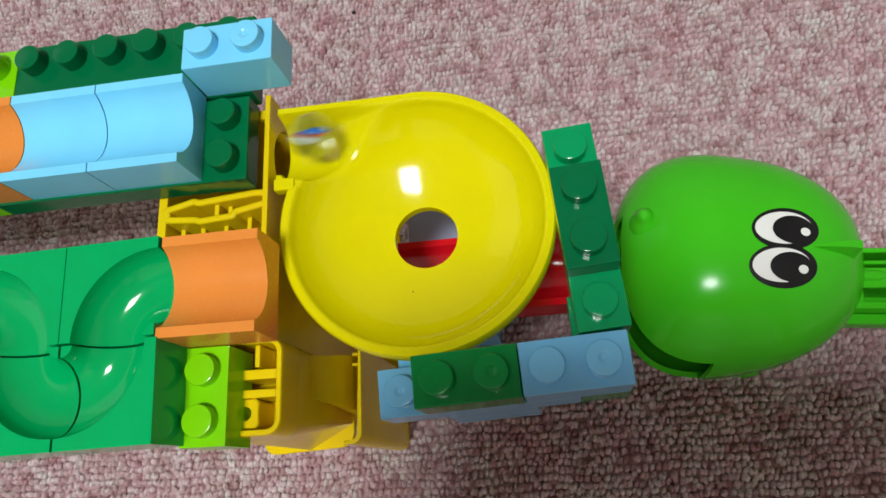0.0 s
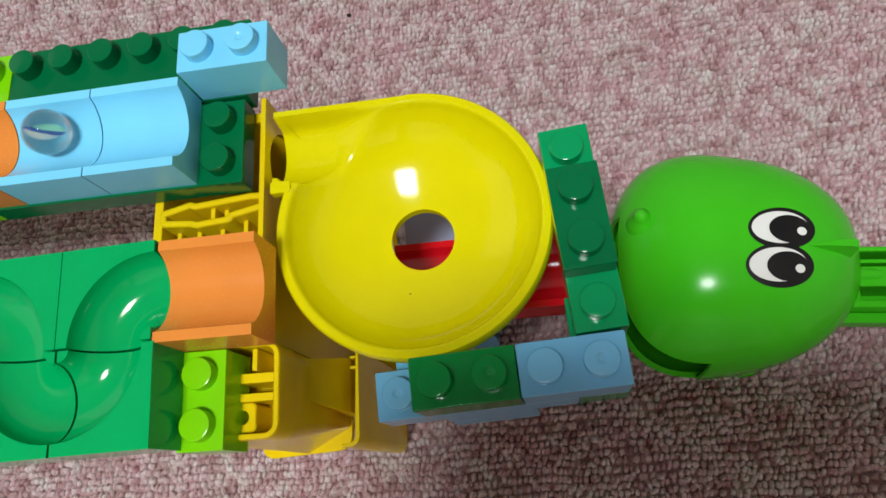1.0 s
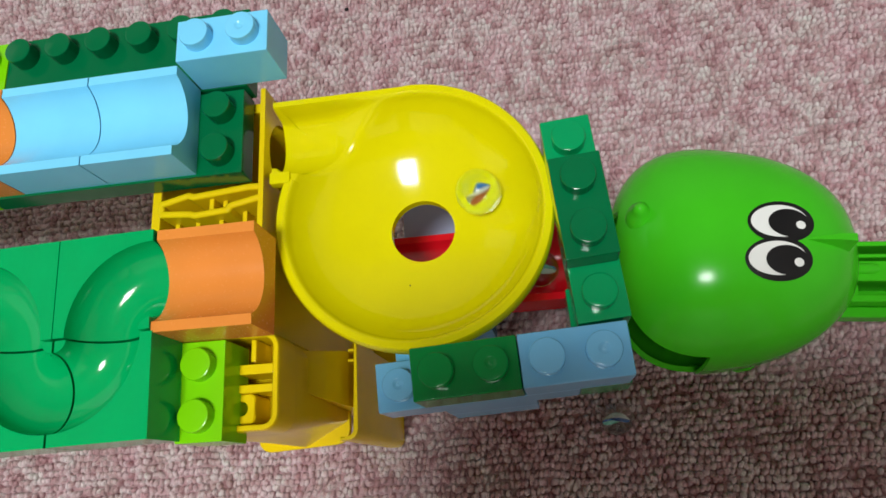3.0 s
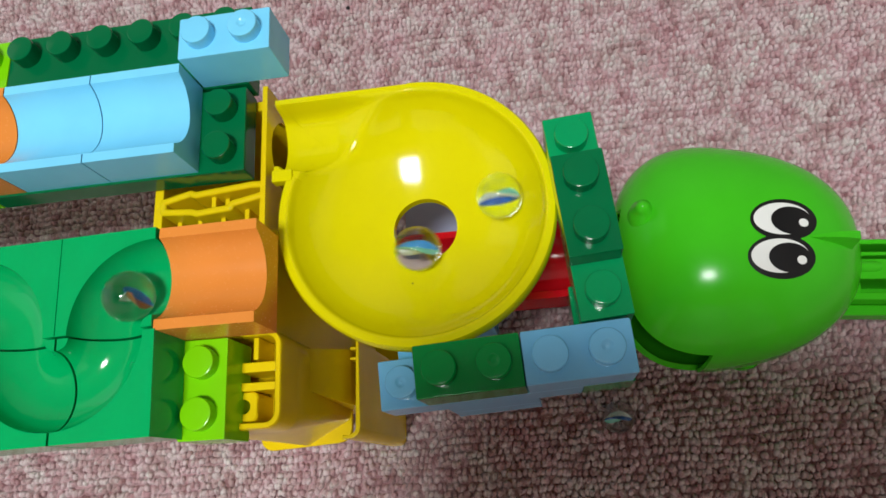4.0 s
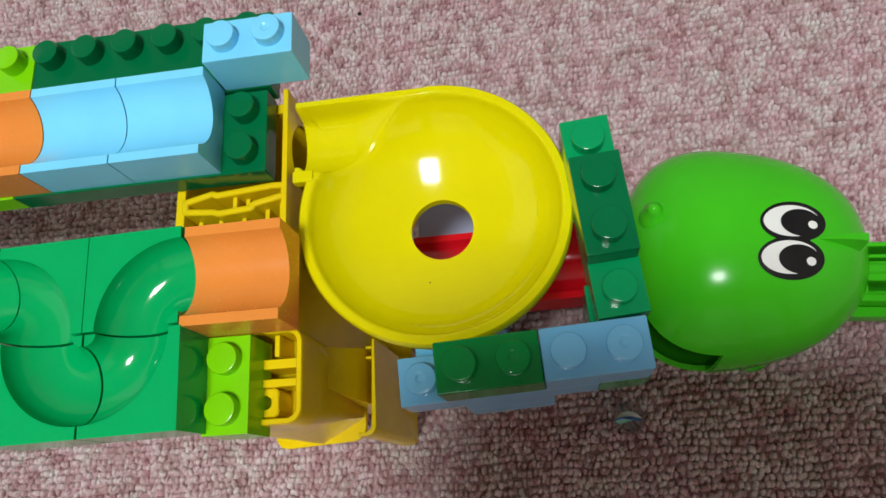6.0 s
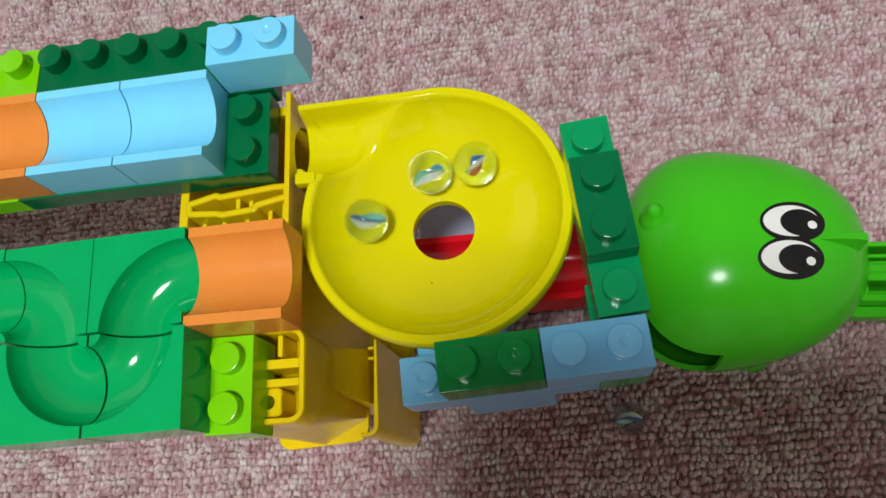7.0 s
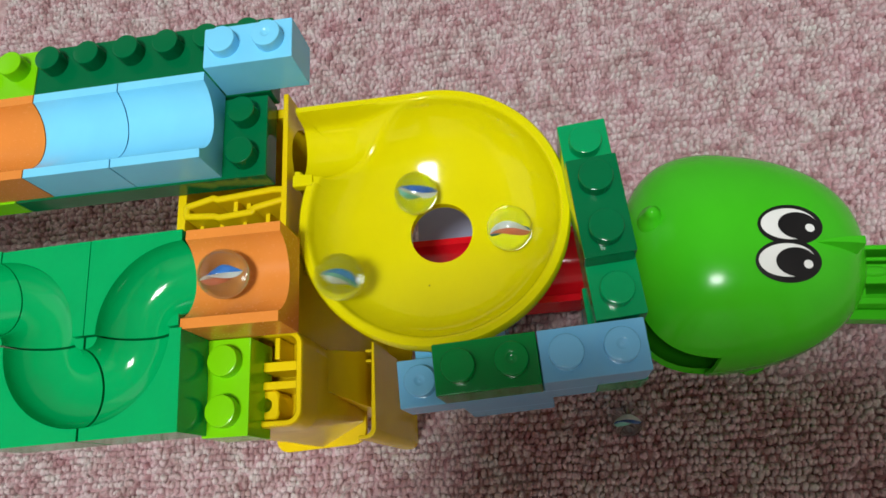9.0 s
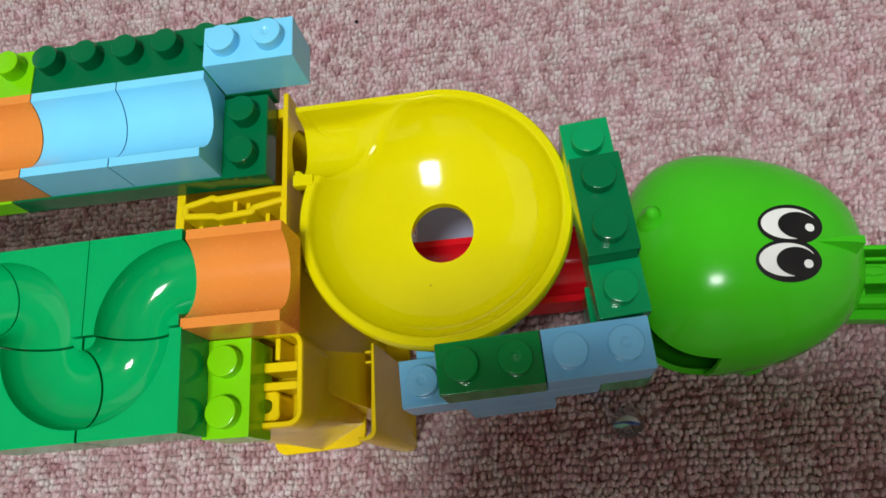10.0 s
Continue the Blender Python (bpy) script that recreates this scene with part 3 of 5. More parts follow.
    inner = [(0.0330, -0.0611)] + [(0.0364 + 0.0026 * math.cos(radians(a)), -0.0585 - 0.0026 * math.sin(radians(a))) for a in (90, 70, 45, 20)] + [(0.0390, -0.0585), (0.0390, -0.0230)]
    part("side_panel", tapered(side + inner, (0.0385, -0.042), 0.995, 0.003, 0.0950, 0.0004), YELLOW_WARM, root, smooth=40)
    for y in (-0.0262, -0.0305):
        part("rib", box_bm(0.0352, 0.0389, y, y + 0.0012, 0.004, 0.0900, 0.0003), YELLOW_WARM, root, smooth=40)
    bm = bmesh.new()
    rounded_box(-0.0190, 0.0385, -0.0430, 0.060, 0.0, 0.005, 0.006, bm)
    part("base_plate", bm, YELLOW_WARM, root, smooth=40)


yellow_tower()

# ---------------------------------------------------------------- funnel
FX, FY, FZ, FR = 0.0775, 0.0073, 0.160, 0.0470
HOLE, HZ = 0.0117, 0.137


def bowl(r):
    """Height of the bowl's inner face at a radius, from the hole to the rim."""
    u = max(0.0, min(1.0, (r - HOLE) / (FR - 0.003 - HOLE)))
    return HZ + (FZ - 0.0015 - HZ) * (0.34 * u + 0.26 * u ** 2 + 0.40 * u ** 7)


def funnel():
    root = new("funnel")
    tagged(root, "glossy bright yellow plastic spiral funnel with a round hole", "funnel")
    x_in, yb, yt = -FR - 0.0022, 0.0186, 0.0468     # the inlet's mouth and its two lips, from the centre
    th_lip = math.pi - math.atan2(yb, -x_in)
    th_cor = math.pi - math.atan2(yt, -x_in)

    def reach(a):
        if math.pi / 2 < a <= th_cor:
            return yt / math.sin(a)
        if th_cor < a < th_lip:
            return -x_in / abs(math.cos(a))
        return FR

    def smin(a, b, k):
        h = max(0.0, min(1.0, 0.5 + 0.5 * (b - a) / k))
        return b * (1 - h) + a * h - k * h * (1 - h)

    def chan(x, y):
        c, h = (yb + yt) / 2, (yt - yb) / 2
        d = abs(y - c) / h
        if d >= 1:
            return 1.0
        z = FZ - 0.0135 * math.sqrt(1 - d * d)
        return z + max(0.0, x + 0.030) * 0.42

    def height(x, y, a):
        r = math.hypot(x, y)
        z = bowl(r) + max(0.0, r - FR + 0.003) * 0.5
        if x < 0.004 and y > 0:
            z = smin(z, chan(x, y), 0.0035)
        edge = reach(a) - r
        if math.pi / 2 < a < th_lip:
            edge = yt - y
        if th_cor < a < th_lip:
            edge = min(edge, max(0.0, y - yb) + 1.6 * max(0.0, x + 0.0475))
        if edge < 0.0040:
            w = 1 - edge / 0.0040
            w = min(1.0, w * 2.0)
            w = w * w * (3 - 2 * w)
            z = z * (1 - w) + FZ * w
        return min(z, FZ)
    n = 216
    angles = sorted({2 * math.pi * i / n for i in range(n)} | {th_lip, th_cor, th_lip + 0.004} | {th_lip - 0.004 * i for i in range(1, 30)} | {th_cor + 0.004 * i for i in range(-12, 13)})
    fr = [i / 34 for i in range(28)] + [0.80 + 0.2 * i / 20 for i in range(21)]
    more = (0.15, 0.30, 0.45, 0.58, 0.70, 0.80, 0.88, 0.94, 1.0)
    inset = (0.0110, 0.0070, 0.0045, 0.0037, 0.0032, 0.0027, 0.0020, 0.0010, 0.0)
    bm = bmesh.new()
    top, low = [], []
    for a in angles:
        rm = reach(a)
        r1 = min(rm, FR)
        ct, cb = [], []
        outer = [max(r1, rm - q / math.sin(a)) for q in inset] if math.pi / 2 < a <= th_cor else [r1 + (rm - r1) * q for q in more]
        for r in [HOLE + (r1 - HOLE) * q for q in fr] + outer:
            x, y = r * math.cos(a), r * math.sin(a)
            z = height(x, y, a)
            ct.append(bm.verts.new((x, y, z)))
            cb.append(bm.verts.new((x, y, z - 0.0020)))
        mouth = th_cor <= a < th_lip
        x, y = (rm + (0 if mouth else 0.0007)) * math.cos(a), (rm + (0 if mouth else 0.0007)) * math.sin(a)
        skirt = [bm.verts.new((x, y, ct[-1].co.z - 0.0010)), bm.verts.new((x, y, ct[-1].co.z - (0.0019 if mouth else 0.0065)))]
        top.append(ct + skirt)
        low.append(cb)
    k = len(angles)
    for i in range(k):
        j = (i + 1) % k
        for ring in (top, low):
            for q in range(len(ring[i]) - 1):
                bm.faces.new((ring[i][q], ring[j][q], ring[j][q + 1], ring[i][q + 1]))
        bm.faces.new((top[i][-1], top[j][-1], low[j][-1], low[i][-1]))
        bm.faces.new((top[i][0], low[i][0], low[j][0], top[j][0]))
    bmesh.ops.remove_doubles(bm, verts=bm.verts, dist=1e-6)
    part("dish", bm, YELLOW, root, smooth=50)
    part("rim_tab", box_bm(x_in - 0.0008, x_in + 0.0068, yb - 0.0040, yb + 0.0006, FZ - 0.0040, FZ + 0.0005, 0.0007), YELLOW, root, smooth=40)
    part("collar", lathe([(HOLE + 0.0002, HZ - 0.0018), (HOLE + 0.0002, HZ - 0.0045), (HOLE + 0.0016, HZ - 0.0045), (HOLE + 0.0016, HZ - 0.002)], 64), YELLOW, root, smooth=45)
    # bracket that carries the dish on the tower's wall
    part("bracket", box_bm(0.0259 - FX, -0.030, -0.012, 0.004, 0.128, 0.1425, 0.0006), YELLOW, root, smooth=40)
    part("gate_mark", lathe([(0.0003, bowl(0.0215) - 0.0002), (0.0003, bowl(0.0215) + 0.0001), (0, bowl(0.0215) + 0.0001)], 10, None, (-0.0050, -0.0208)), BLACK, root, "tiny dark moulding mark", 40)
    root.location = (FX, FY, 0)


funnel()

# ---------------------------------------------------------------- red chute below the funnel


def red_chute():
    sec = trough_section(0.034, 0.020, 0.0150, 0.0030)
    bm = extrude_x(sec, 0, 0.090)
    ob = link("red_chute", bm, RED, smooth=40)
    ob.matrix_world = pose(0.048, -0.0090, 0.060)
    tagged(ob, "glossy red plastic half-pipe chute under the funnel hole", "marble chute")
    for k in range(3):
        brick(2, 2, 0.0590 - BH * k, SHADED_SKYBLUE, pose(0.060, -0.0110, 0), "light blue plastic brick stacked under the red chute, darkened as in shade", group="chute support bricks", studs=())
    for k in range(3):
        brick(3, 2, 0.0600 - BH * k, SHADE_GREY, pose(0.055, 0.0235, 0), "plastic brick stacked behind the red chute, greyed to stand in for shade", group="chute wall bricks", studs=())


red_chute()

# ---------------------------------------------------------------- front bridge and green column
BR = pose(0.0775, -0.0418, 0, 0, 0, 3.05)
BT = 0.1737


def bridge():
    brick(2, 1, BT, MIDGREEN, BR @ pose(0, -P, 0), "green plastic brick with two studs on the bridge", dimples={(1, 0)})
    brick(2, 1, BT, SHADED_SKYBLUE, BR @ pose(2 * P, -P, 0), "light blue plastic brick with two studs on the bridge, darkened as in shade", dimples={(1, 0)})
    brick(4, 1, BT - BH, SHADED_SKYBLUE, BR @ pose(-P + 0.001, -P, 0), "light blue plastic brick under the bridge with one bare stud, darkened as in shade", dimples={(0, 0)}, studs={(0, 0)})
    for k in (2, 3):
        brick(2, 1, BT - k * BH, SHADED_SKYBLUE, BR @ pose(0.17 * P, -P + 0.0005, 0), "light blue plastic brick hanging under the bridge, darkened as in shade", group="bricks under the bridge", studs=())
    brick(1, 1, BT - 2 * BH, SKYBLUE, BR @ pose(-0.75 * P, 0.1 * P, 0), "light blue plastic brick behind the bridge")
    brick(1, 2, BT - BH, GREEN, BR @ pose(3.04 * P, -P, 0), "green plastic brick under the end of the bridge", studs=())
    cm = pose(0.1277, -0.0389, 0, 0, 0, 4.6)
    brick(1, 4, BT, GREEN, cm, "long green plastic brick lying along the funnel", studs={(0, 0), (0, 3)}, px=0.0158, py=0.0165)
    brick(1, 2, BT + 0.0096, DKGREEN, pose(0.1259, -0.0222, 0, 0, 0, 4.4), "dark green plastic plate with two studs on a longer brick", 0.0096, px=0.0158, name="toy_plate")
    for k in range(1, 8):
        mat = (DKGREEN, SHADED_SKYBLUE)[k % 2]
        nm = ("dark green", "shade-darkened light blue")[k % 2]
        brick(1, 1, BT - BH * (1 + k), mat, cm @ pose(0, 0.0005, 0), nm + " plastic brick stacked in the column", group="column bricks", studs=())



bridge()

# ---------------------------------------------------------------- green toy head


HA, HB, HC, HE, HT = 0.0525, 0.0482, 0.0480, 0.81, 0.19     # half length, width, height, squareness, taper


def egg(u, v):
    """Point on the head; u round, v from pole to pole."""
    f = lambda q: math.copysign(abs(q) ** HE, q)
    x = HA * f(math.cos(v)) * f(math.cos(u))
    y = HB * f(math.cos(v)) * f(math.sin(u)) * (1.0 - HT * x / HA)
    return Vector((x, y, HC * f(math.sin(v)) * (1.0 - 0.06 * x / HA)))


def crown(x, y, lift=0.0):
    """Point on the head's upper face over (x, y)."""
    q = abs(x / HA) ** (2 / HE) + abs(y / (HB * (1 - HT * x / HA))) ** (2 / HE)
    return Vector((x, y, HC * max(0.0, 1 - q) ** (HE / 2) * (1 - 0.06 * x / HA) + lift))


def patch(cx, cy, a, b, turn, lift):
    """A thin printed disc that follows the head's upper face."""
    bm = bmesh.new()
    n, k = 48, 9
    ca, sa = math.cos(turn), math.sin(turn)
    mid = bm.verts.new(crown(cx, cy, lift))
    rings = []
    for i in range(1, k + 1):
        ring = []
        for j in range(n):
            u = 2 * math.pi * j / n
            ex, ey = a * i / k * math.cos(u), b * i / k * math.sin(u)
            ring.append(bm.verts.new(crown(cx + ex * ca - ey * sa, cy + ex * sa + ey * ca, lift)))
        rings.append(ring)
    for j in range(n):
        bm.faces.new((mid, rings[0][j], rings[0][(j + 1) % n]))
    for p_, q_ in zip(rings, rings[1:]):
        for j in range(n):
            bm.faces.new((p_[j], q_[j], q_[(j + 1) % n], p_[(j + 1) % n]))
    return bm


def toy_head():
    root = new("green_animal_toy")
    tagged(root, "bright green plastic toy animal head with printed eyes on the carpet", "toy head")
    bm = bmesh.new()
    nu, nv = 96, 48
    rows = [[bm.verts.new(egg(2 * math.pi * i / nu, -math.pi / 2 + math.pi * j / nv)) for i in range(nu)] for j in range(1, nv)]
    top, bot = bm.verts.new(egg(0, math.pi / 2)), bm.verts.new(egg(0, -math.pi / 2))
    for j, (a, b) in enumerate(zip(rows, rows[1:])):
        for i in range(nu):
            k = (i + 1) % nu
            u = 360 * (i + 0.5) / nu
            v = -90 + 180 * (j + 1.5) / nv
            if 165 < u < 258 and -60 < v < 21:
                continue            # the open mouth
            bm.faces.new((a[i], a[k], b[k], b[i]))
    for i in range(nu):
        k = (i + 1) % nu
        bm.faces.new((rows[-1][i], rows[-1][k], top))
        bm.faces.new((rows[0][k], rows[0][i], bot))
    bmesh.ops.recalc_face_normals(bm, faces=bm.faces)
    bmesh.ops.solidify(bm, geom=bm.faces[:], thickness=0.0018)
    part("skull", bm, HEADGREEN, root, smooth=50)
    # lower jaw: the outline goes on below the open mouth
    bm = bmesh.new()
    n, k = 40, 10
    g = [[bm.verts.new(egg(radians(150 + 122 * i / n), radians(-78 + 62 * j / k)) * 0.985) for i in range(n + 1)] for j in range(k + 1)]
    for a, b in zip(g, g[1:]):
        for i in range(n):
            bm.faces.new((a[i], a[i + 1], b[i + 1], b[i]))
    bmesh.ops.recalc_face_normals(bm, faces=bm.faces)
    bmesh.ops.solidify(bm, geom=bm.faces[:], thickness=0.0026)
    part("jaw", bm, HEADGREEN, root, smooth=50)
    # horn-like bump and brow ridge
    p0 = crown(-0.0400, 0.0112)
    bm = lathe([(0.0066, -0.004), (0.0054, 0.0008), (0.0038, 0.0026), (0.0031, 0.0050), (0.0024, 0.0068), (0.0012, 0.0079), (0, 0.0082)], 28)
    bump = part("nose_bump", bm, HEADGREEN, root, smooth=60)
    bump.matrix_basis = Matrix.Translation(p0) @ pose(0, 0, 0, -4, -8, 0)
    bm = bmesh.new()
    k = 14
    ridge = []
    for i in range(k + 1):
        t = i / k
        x = 0.0222 + 0.0188 * t
        y = -0.0030 + 0.0008 * t
        w, h = 0.0030 * t ** 0.75 + 0.0003, 0.0100 * t + 0.0002
        c = crown(min(x, 0.0495), y)
        ridge.append([bm.verts.new((x, y - w, c.z - 0.003)), bm.verts.new((x, y - w * 0.5, c.z + h)), bm.verts.new((x, y + w * 0.5, c.z + h)), bm.verts.new((x, y + w, c.z - 0.003))])
    for a, b in zip(ridge, ridge[1:]):
        for q in range(4):
            bm.faces.new((a[q], b[q], b[(q + 1) % 4], a[(q + 1) % 4]))
    bm.faces.new(ridge[0])
    bm.faces.new(ridge[-1][::-1])
    part("brow_ridge", bm, HEADGREEN, root, smooth=45)
    # printed eyes
    for ey in (0.0036, -0.0115):
        cx = 0.0126 - (0.0020 if ey < 0 else 0)
        eye = part("eye", patch(cx, ey, 0.0131, 0.0087, 0.05, 0.00015), BLACK, root, "black outline of a printed eye", 60)
        part("eye_white", patch(cx - 0.0006, ey + 0.0003, 0.0112, 0.0067, 0.05, 0.00030), WHITE, eye, "white of the printed eye", 60)
        part("pupil", patch(cx + 0.0030, ey - 0.0004, 0.0082, 0.0058, 0.0, 0.00045), BLACK, eye, "black pupil", 60)
        part("eye_glint", patch(cx + 0.0074, ey - 0.0012, 0.0019, 0.0017, 0.0, 0.00060), WHITE, eye, "white dot in the pupil", 60)
    # connector behind the head
    z0, z1 = -0.010, 0.010
    neck = part("neck_connector", box_bm(0.046, 0.090, -0.0212, 0.0060, z0 - 0.002, z0 + 0.001, 0.0004, 1), HEADGREEN, root, smooth=40)
    for ya, yb_, zt in ((0.0044, 0.0064, z1), (-0.0008, 0.0008, z1), (-0.0112, -0.0024, z1), (-0.0202, -0.0172, z1), (-0.0250, -0.0204, z1 - 0.010)):
        part("rib", box_bm(0.046, 0.090, ya, yb_, z0, zt, 0.0004, 1), HEADGREEN, neck, smooth=40)
    for x in (0.0470, 0.0700):
        part("rib", box_bm(x, x + 0.0048, -0.0200, 0.0060, z0, z1 - 0.0006, 0.0004, 1), HEADGREEN, neck, smooth=40)
    nub = part("nub", lathe([(0, 0), (0.0016, 0.0004), (0.0024, 0.0022), (0.0026, 0.0130), (0, 0.0130)], 16), HEADGREEN, neck, smooth=50)
    nub.matrix_basis = pose(0.0610, -0.0058, z1 - 0.0004, 0, -90, 0)
    for x, y in ((-0.02, -0.030), (-0.02, 0.028), (0.0140, -0.0372)):
        part("foot", lathe([(0, -0.0495), (0.0062, -0.0495), (0.0066, -0.0380), (0.0058, -0.0360), (0, -0.0360)], 16, None, (x, y)), HEADGREEN, root, smooth=40)
    root.matrix_world = pose(0.2010, 0.0080, 0.0500, 0, 0, -5)
    return root


HEAD = toy_head()


def lint():
    bm = bmesh.new()
    bmesh.ops.create_icosphere(bm, subdivisions=2, radius=0.0014)
    for v in bm.verts:
        v.co.x *= 1.0 + 0.3 * noise.noise(v.co * 900)
        v.co.z *= 0.5
    ob = link("lint_speck", bm, BLACK, smooth=60)
    ob.location = (0.0122, 0.2080, 0.0022)
    tagged(ob, "dark speck of lint lying on the carpet pile", "lint")


lint()

# ---------------------------------------------------------------- glass marbles


def marble(i):
    r = 0.0080
    bm = bmesh.new()
    bmesh.ops.create_icosphere(bm, subdivisions=4, radius=r)
    ob = link("glass_marble", bm, GLASS, smooth=80)
    a, b, c = VANES[i % 3]
    for turn, mat in ((0.0, a), (2.1, b), (4.2, c)):
        bm = bmesh.new()
        n, k = 14, 6
        g = []
        for p_ in range(n + 1):
            t = -1 + 2 * p_ / n
            w = 0.0020 * math.sqrt(max(0.02, 1 - t * t))
            tw = 0.9 * t + turn
            row = []
            for q in range(k + 1):
                d = w * q / k
                th = 0.0004 * math.sqrt(max(0.0, 1 - (q / k) ** 2)) * math.sqrt(max(0.05, 1 - t * t))
                for zz in (th, -th):
                    row.append(bm.verts.new((0.0052 * t, d * math.cos(tw) - zz * math.sin(tw), d * math.sin(tw) + zz * math.cos(tw) + 0.0012 * t * t)))
            g.append(row)
        for u, v in zip(g, g[1:]):
            for q in range(k):
                for o in (0, 1):
                    bm.faces.new((u[2 * q + o], v[2 * q + o], v[2 * q + 2 + o], u[2 * q + 2 + o]))
        part("colour_vane", bm, mat, ob, "coloured glass vane inside the marble", 60)
    return tagged(ob, "clear glass marble with a twisted coloured vane", "marble", "rolling marbles")


MARBLES = [marble(i) for i in range(13)]


def roll(ob, rows):
    """Key a marble: seconds, centre in millimetres and its turn about x and y in degrees."""
    walk(ob, [(t, pose(x / 1000, y / 1000, z / 1000, rx, ry, 0)) for t, x, y, z, rx, ry in rows])


def motions():
    roll(MARBLES[0], [
        (0.000, 42.3, 40.9, 162.0, 0, 0), (0.033, 82.4, 45.5, 158.3, -3, 26), (0.067, 107.9, 24.3, 154.7, 14, 45), (0.100, 103.0, -4.2, 151.0, 39, 41),
        (0.133, 105.7, -9.4, 154.8, 62, 53), (0.167, 107.5, -15.3, 163.2, 86, 61), (0.200, 108.4, -21.7, 163.8, 112, 64), (0.233, 104.3, -20.4, 163.8, 104, 40),
        (0.267, 102.1, -20.7, 162.7, 106, 24), (0.300, 99.1, -19.9, 157.7, 100, 3), (0.400, 77.5, 6.8, 140.0, 80, -13), (0.433, 78.5, 6.3, 118.0, 84, -6),
        (0.500, 80.5, 5.5, 78.4, 90, 8), (0.633, 105.0, 5.5, 78.4, 90, 34), (0.800, 135.0, 5.5, 78.4, 90, 60), (0.933, 160.0, 5.5, 45.0, 90, 85),
        (1.033, 168.0, -3.3, 12.0, 109, 103), (1.400, 216.0, -12.0, 8.8, 113, 128), (10.000, 216.0, -12.0, 8.8, 113, 128),
    ])
    roll(MARBLES[1], [
        (0.000, -105.0, 43.3, 181.1, 0, 0), (0.667, -105.0, 43.3, 181.1, 0, 0), (1.000, -46.3, 46.0, 181.1, -1, 26), (1.100, 0.7, 44.4, 181.1, -0, 52),
        (1.200, 62.8, 33.9, 162.0, 4, 77), (1.233, 87.7, 38.0, 161.6, -0, 102), (1.267, 108.7, 21.5, 161.1, 16, 123), (1.300, 111.0, -6.7, 160.7, 41, 125),
        (1.367, 118.0, -20.0, 158.0, 64, 137), (1.400, 118.5, -22.5, 110.0, 82, 140), (1.467, 118.4, -8.4, 9.5, 56, 140), (1.800, 141.2, -42.4, 8.8, 78, 154),
        (1.900, 148.5, -51.3, 8.8, 98, 171), (2.100, 147.1, -54.7, 8.8, 122, 161), (2.500, 148.1, -55.1, 8.8, 125, 168), (10.000, 148.1, -55.1, 8.8, 125, 168),
    ])
    roll(MARBLES[2], [
        (0.000, -121.8, 43.3, 181.1, 0, 0), (0.867, -121.8, 43.3, 181.1, 0, 0), (1.200, -62.3, 46.2, 181.1, -1, 26), (1.300, -19.6, 42.7, 181.1, 1, 51),
        (1.400, 35.0, 38.7, 181.1, 3, 77), (1.500, 96.4, 14.5, 147.8, 12, 101), (1.533, 103.9, 7.7, 150.2, 30, 120), (1.567, 108.3, -3.4, 154.6, 54, 130),
        (1.600, 107.5, -17.1, 163.8, 79, 128), (1.633, 94.6, -18.6, 153.1, 82, 103), (1.667, 84.0, -15.1, 148.9, 74, 78), (1.700, 77.1, -8.3, 146.3, 56, 60),
        (1.733, 64.6, -6.1, 147.2, 52, 34), (1.767, 56.0, 5.8, 148.2, 31, 19), (1.800, 58.3, 22.6, 149.4, 5, 23), (1.833, 62.1, 26.8, 149.5, -14, 40),
        (1.867, 66.9, 30.1, 149.7, -29, 61), (1.900, 72.3, 32.2, 149.8, -38, 85), (1.933, 87.9, 29.8, 149.5, -34, 111), (1.967, 98.6, 18.8, 149.2, -16, 129),
        (2.000, 100.7, 4.0, 148.9, 10, 133), (2.033, 101.3, -2.6, 149.9, 36, 135), (2.067, 99.9, -9.6, 151.1, 61, 130), (2.100, 96.4, -16.5, 152.6, 84, 118),
        (2.133, 83.4, -16.2, 149.3, 83, 93), (2.167, 74.3, -10.5, 147.0, 70, 71), (2.200, 70.8, -2.5, 145.3, 46, 60), (2.233, 63.1, 1.8, 146.2, 33, 38),
        (2.267, 59.2, 11.8, 147.3, 9, 28), (2.300, 62.6, 24.0, 148.5, -15, 35), (2.333, 67.8, 27.6, 148.6, -30, 57), (2.367, 73.8, 29.5, 148.6, -38, 81),
        (2.400, 80.1, 29.8, 148.6, -39, 107), (2.433, 91.2, 24.8, 148.5, -29, 130), (2.467, 98.0, 14.9, 148.3, -7, 145), (2.500, 98.5, 3.2, 148.2, 19, 146),
        (2.533, 98.8, -2.8, 149.0, 44, 147), (2.567, 97.2, -9.1, 149.9, 69, 141), (2.600, 93.8, -15.2, 150.9, 92, 128), (2.700, 77.5, 6.8, 140.0, 71, 113),
        (2.733, 78.5, 6.3, 118.0, 75, 120), (2.800, 80.5, 5.5, 78.4, 80, 135), (2.933, 105.0, 5.5, 78.4, 80, 160), (3.100, 135.0, 5.5, 78.4, 80, 186),
        (3.267, 160.0, 5.5, 45.0, 80, 212), (3.333, 168.0, 6.0, 12.0, 79, 238), (3.700, 216.0, 6.5, 8.8, 78, 263), (10.000, 216.0, 6.5, 8.8, 78, 263),
    ])
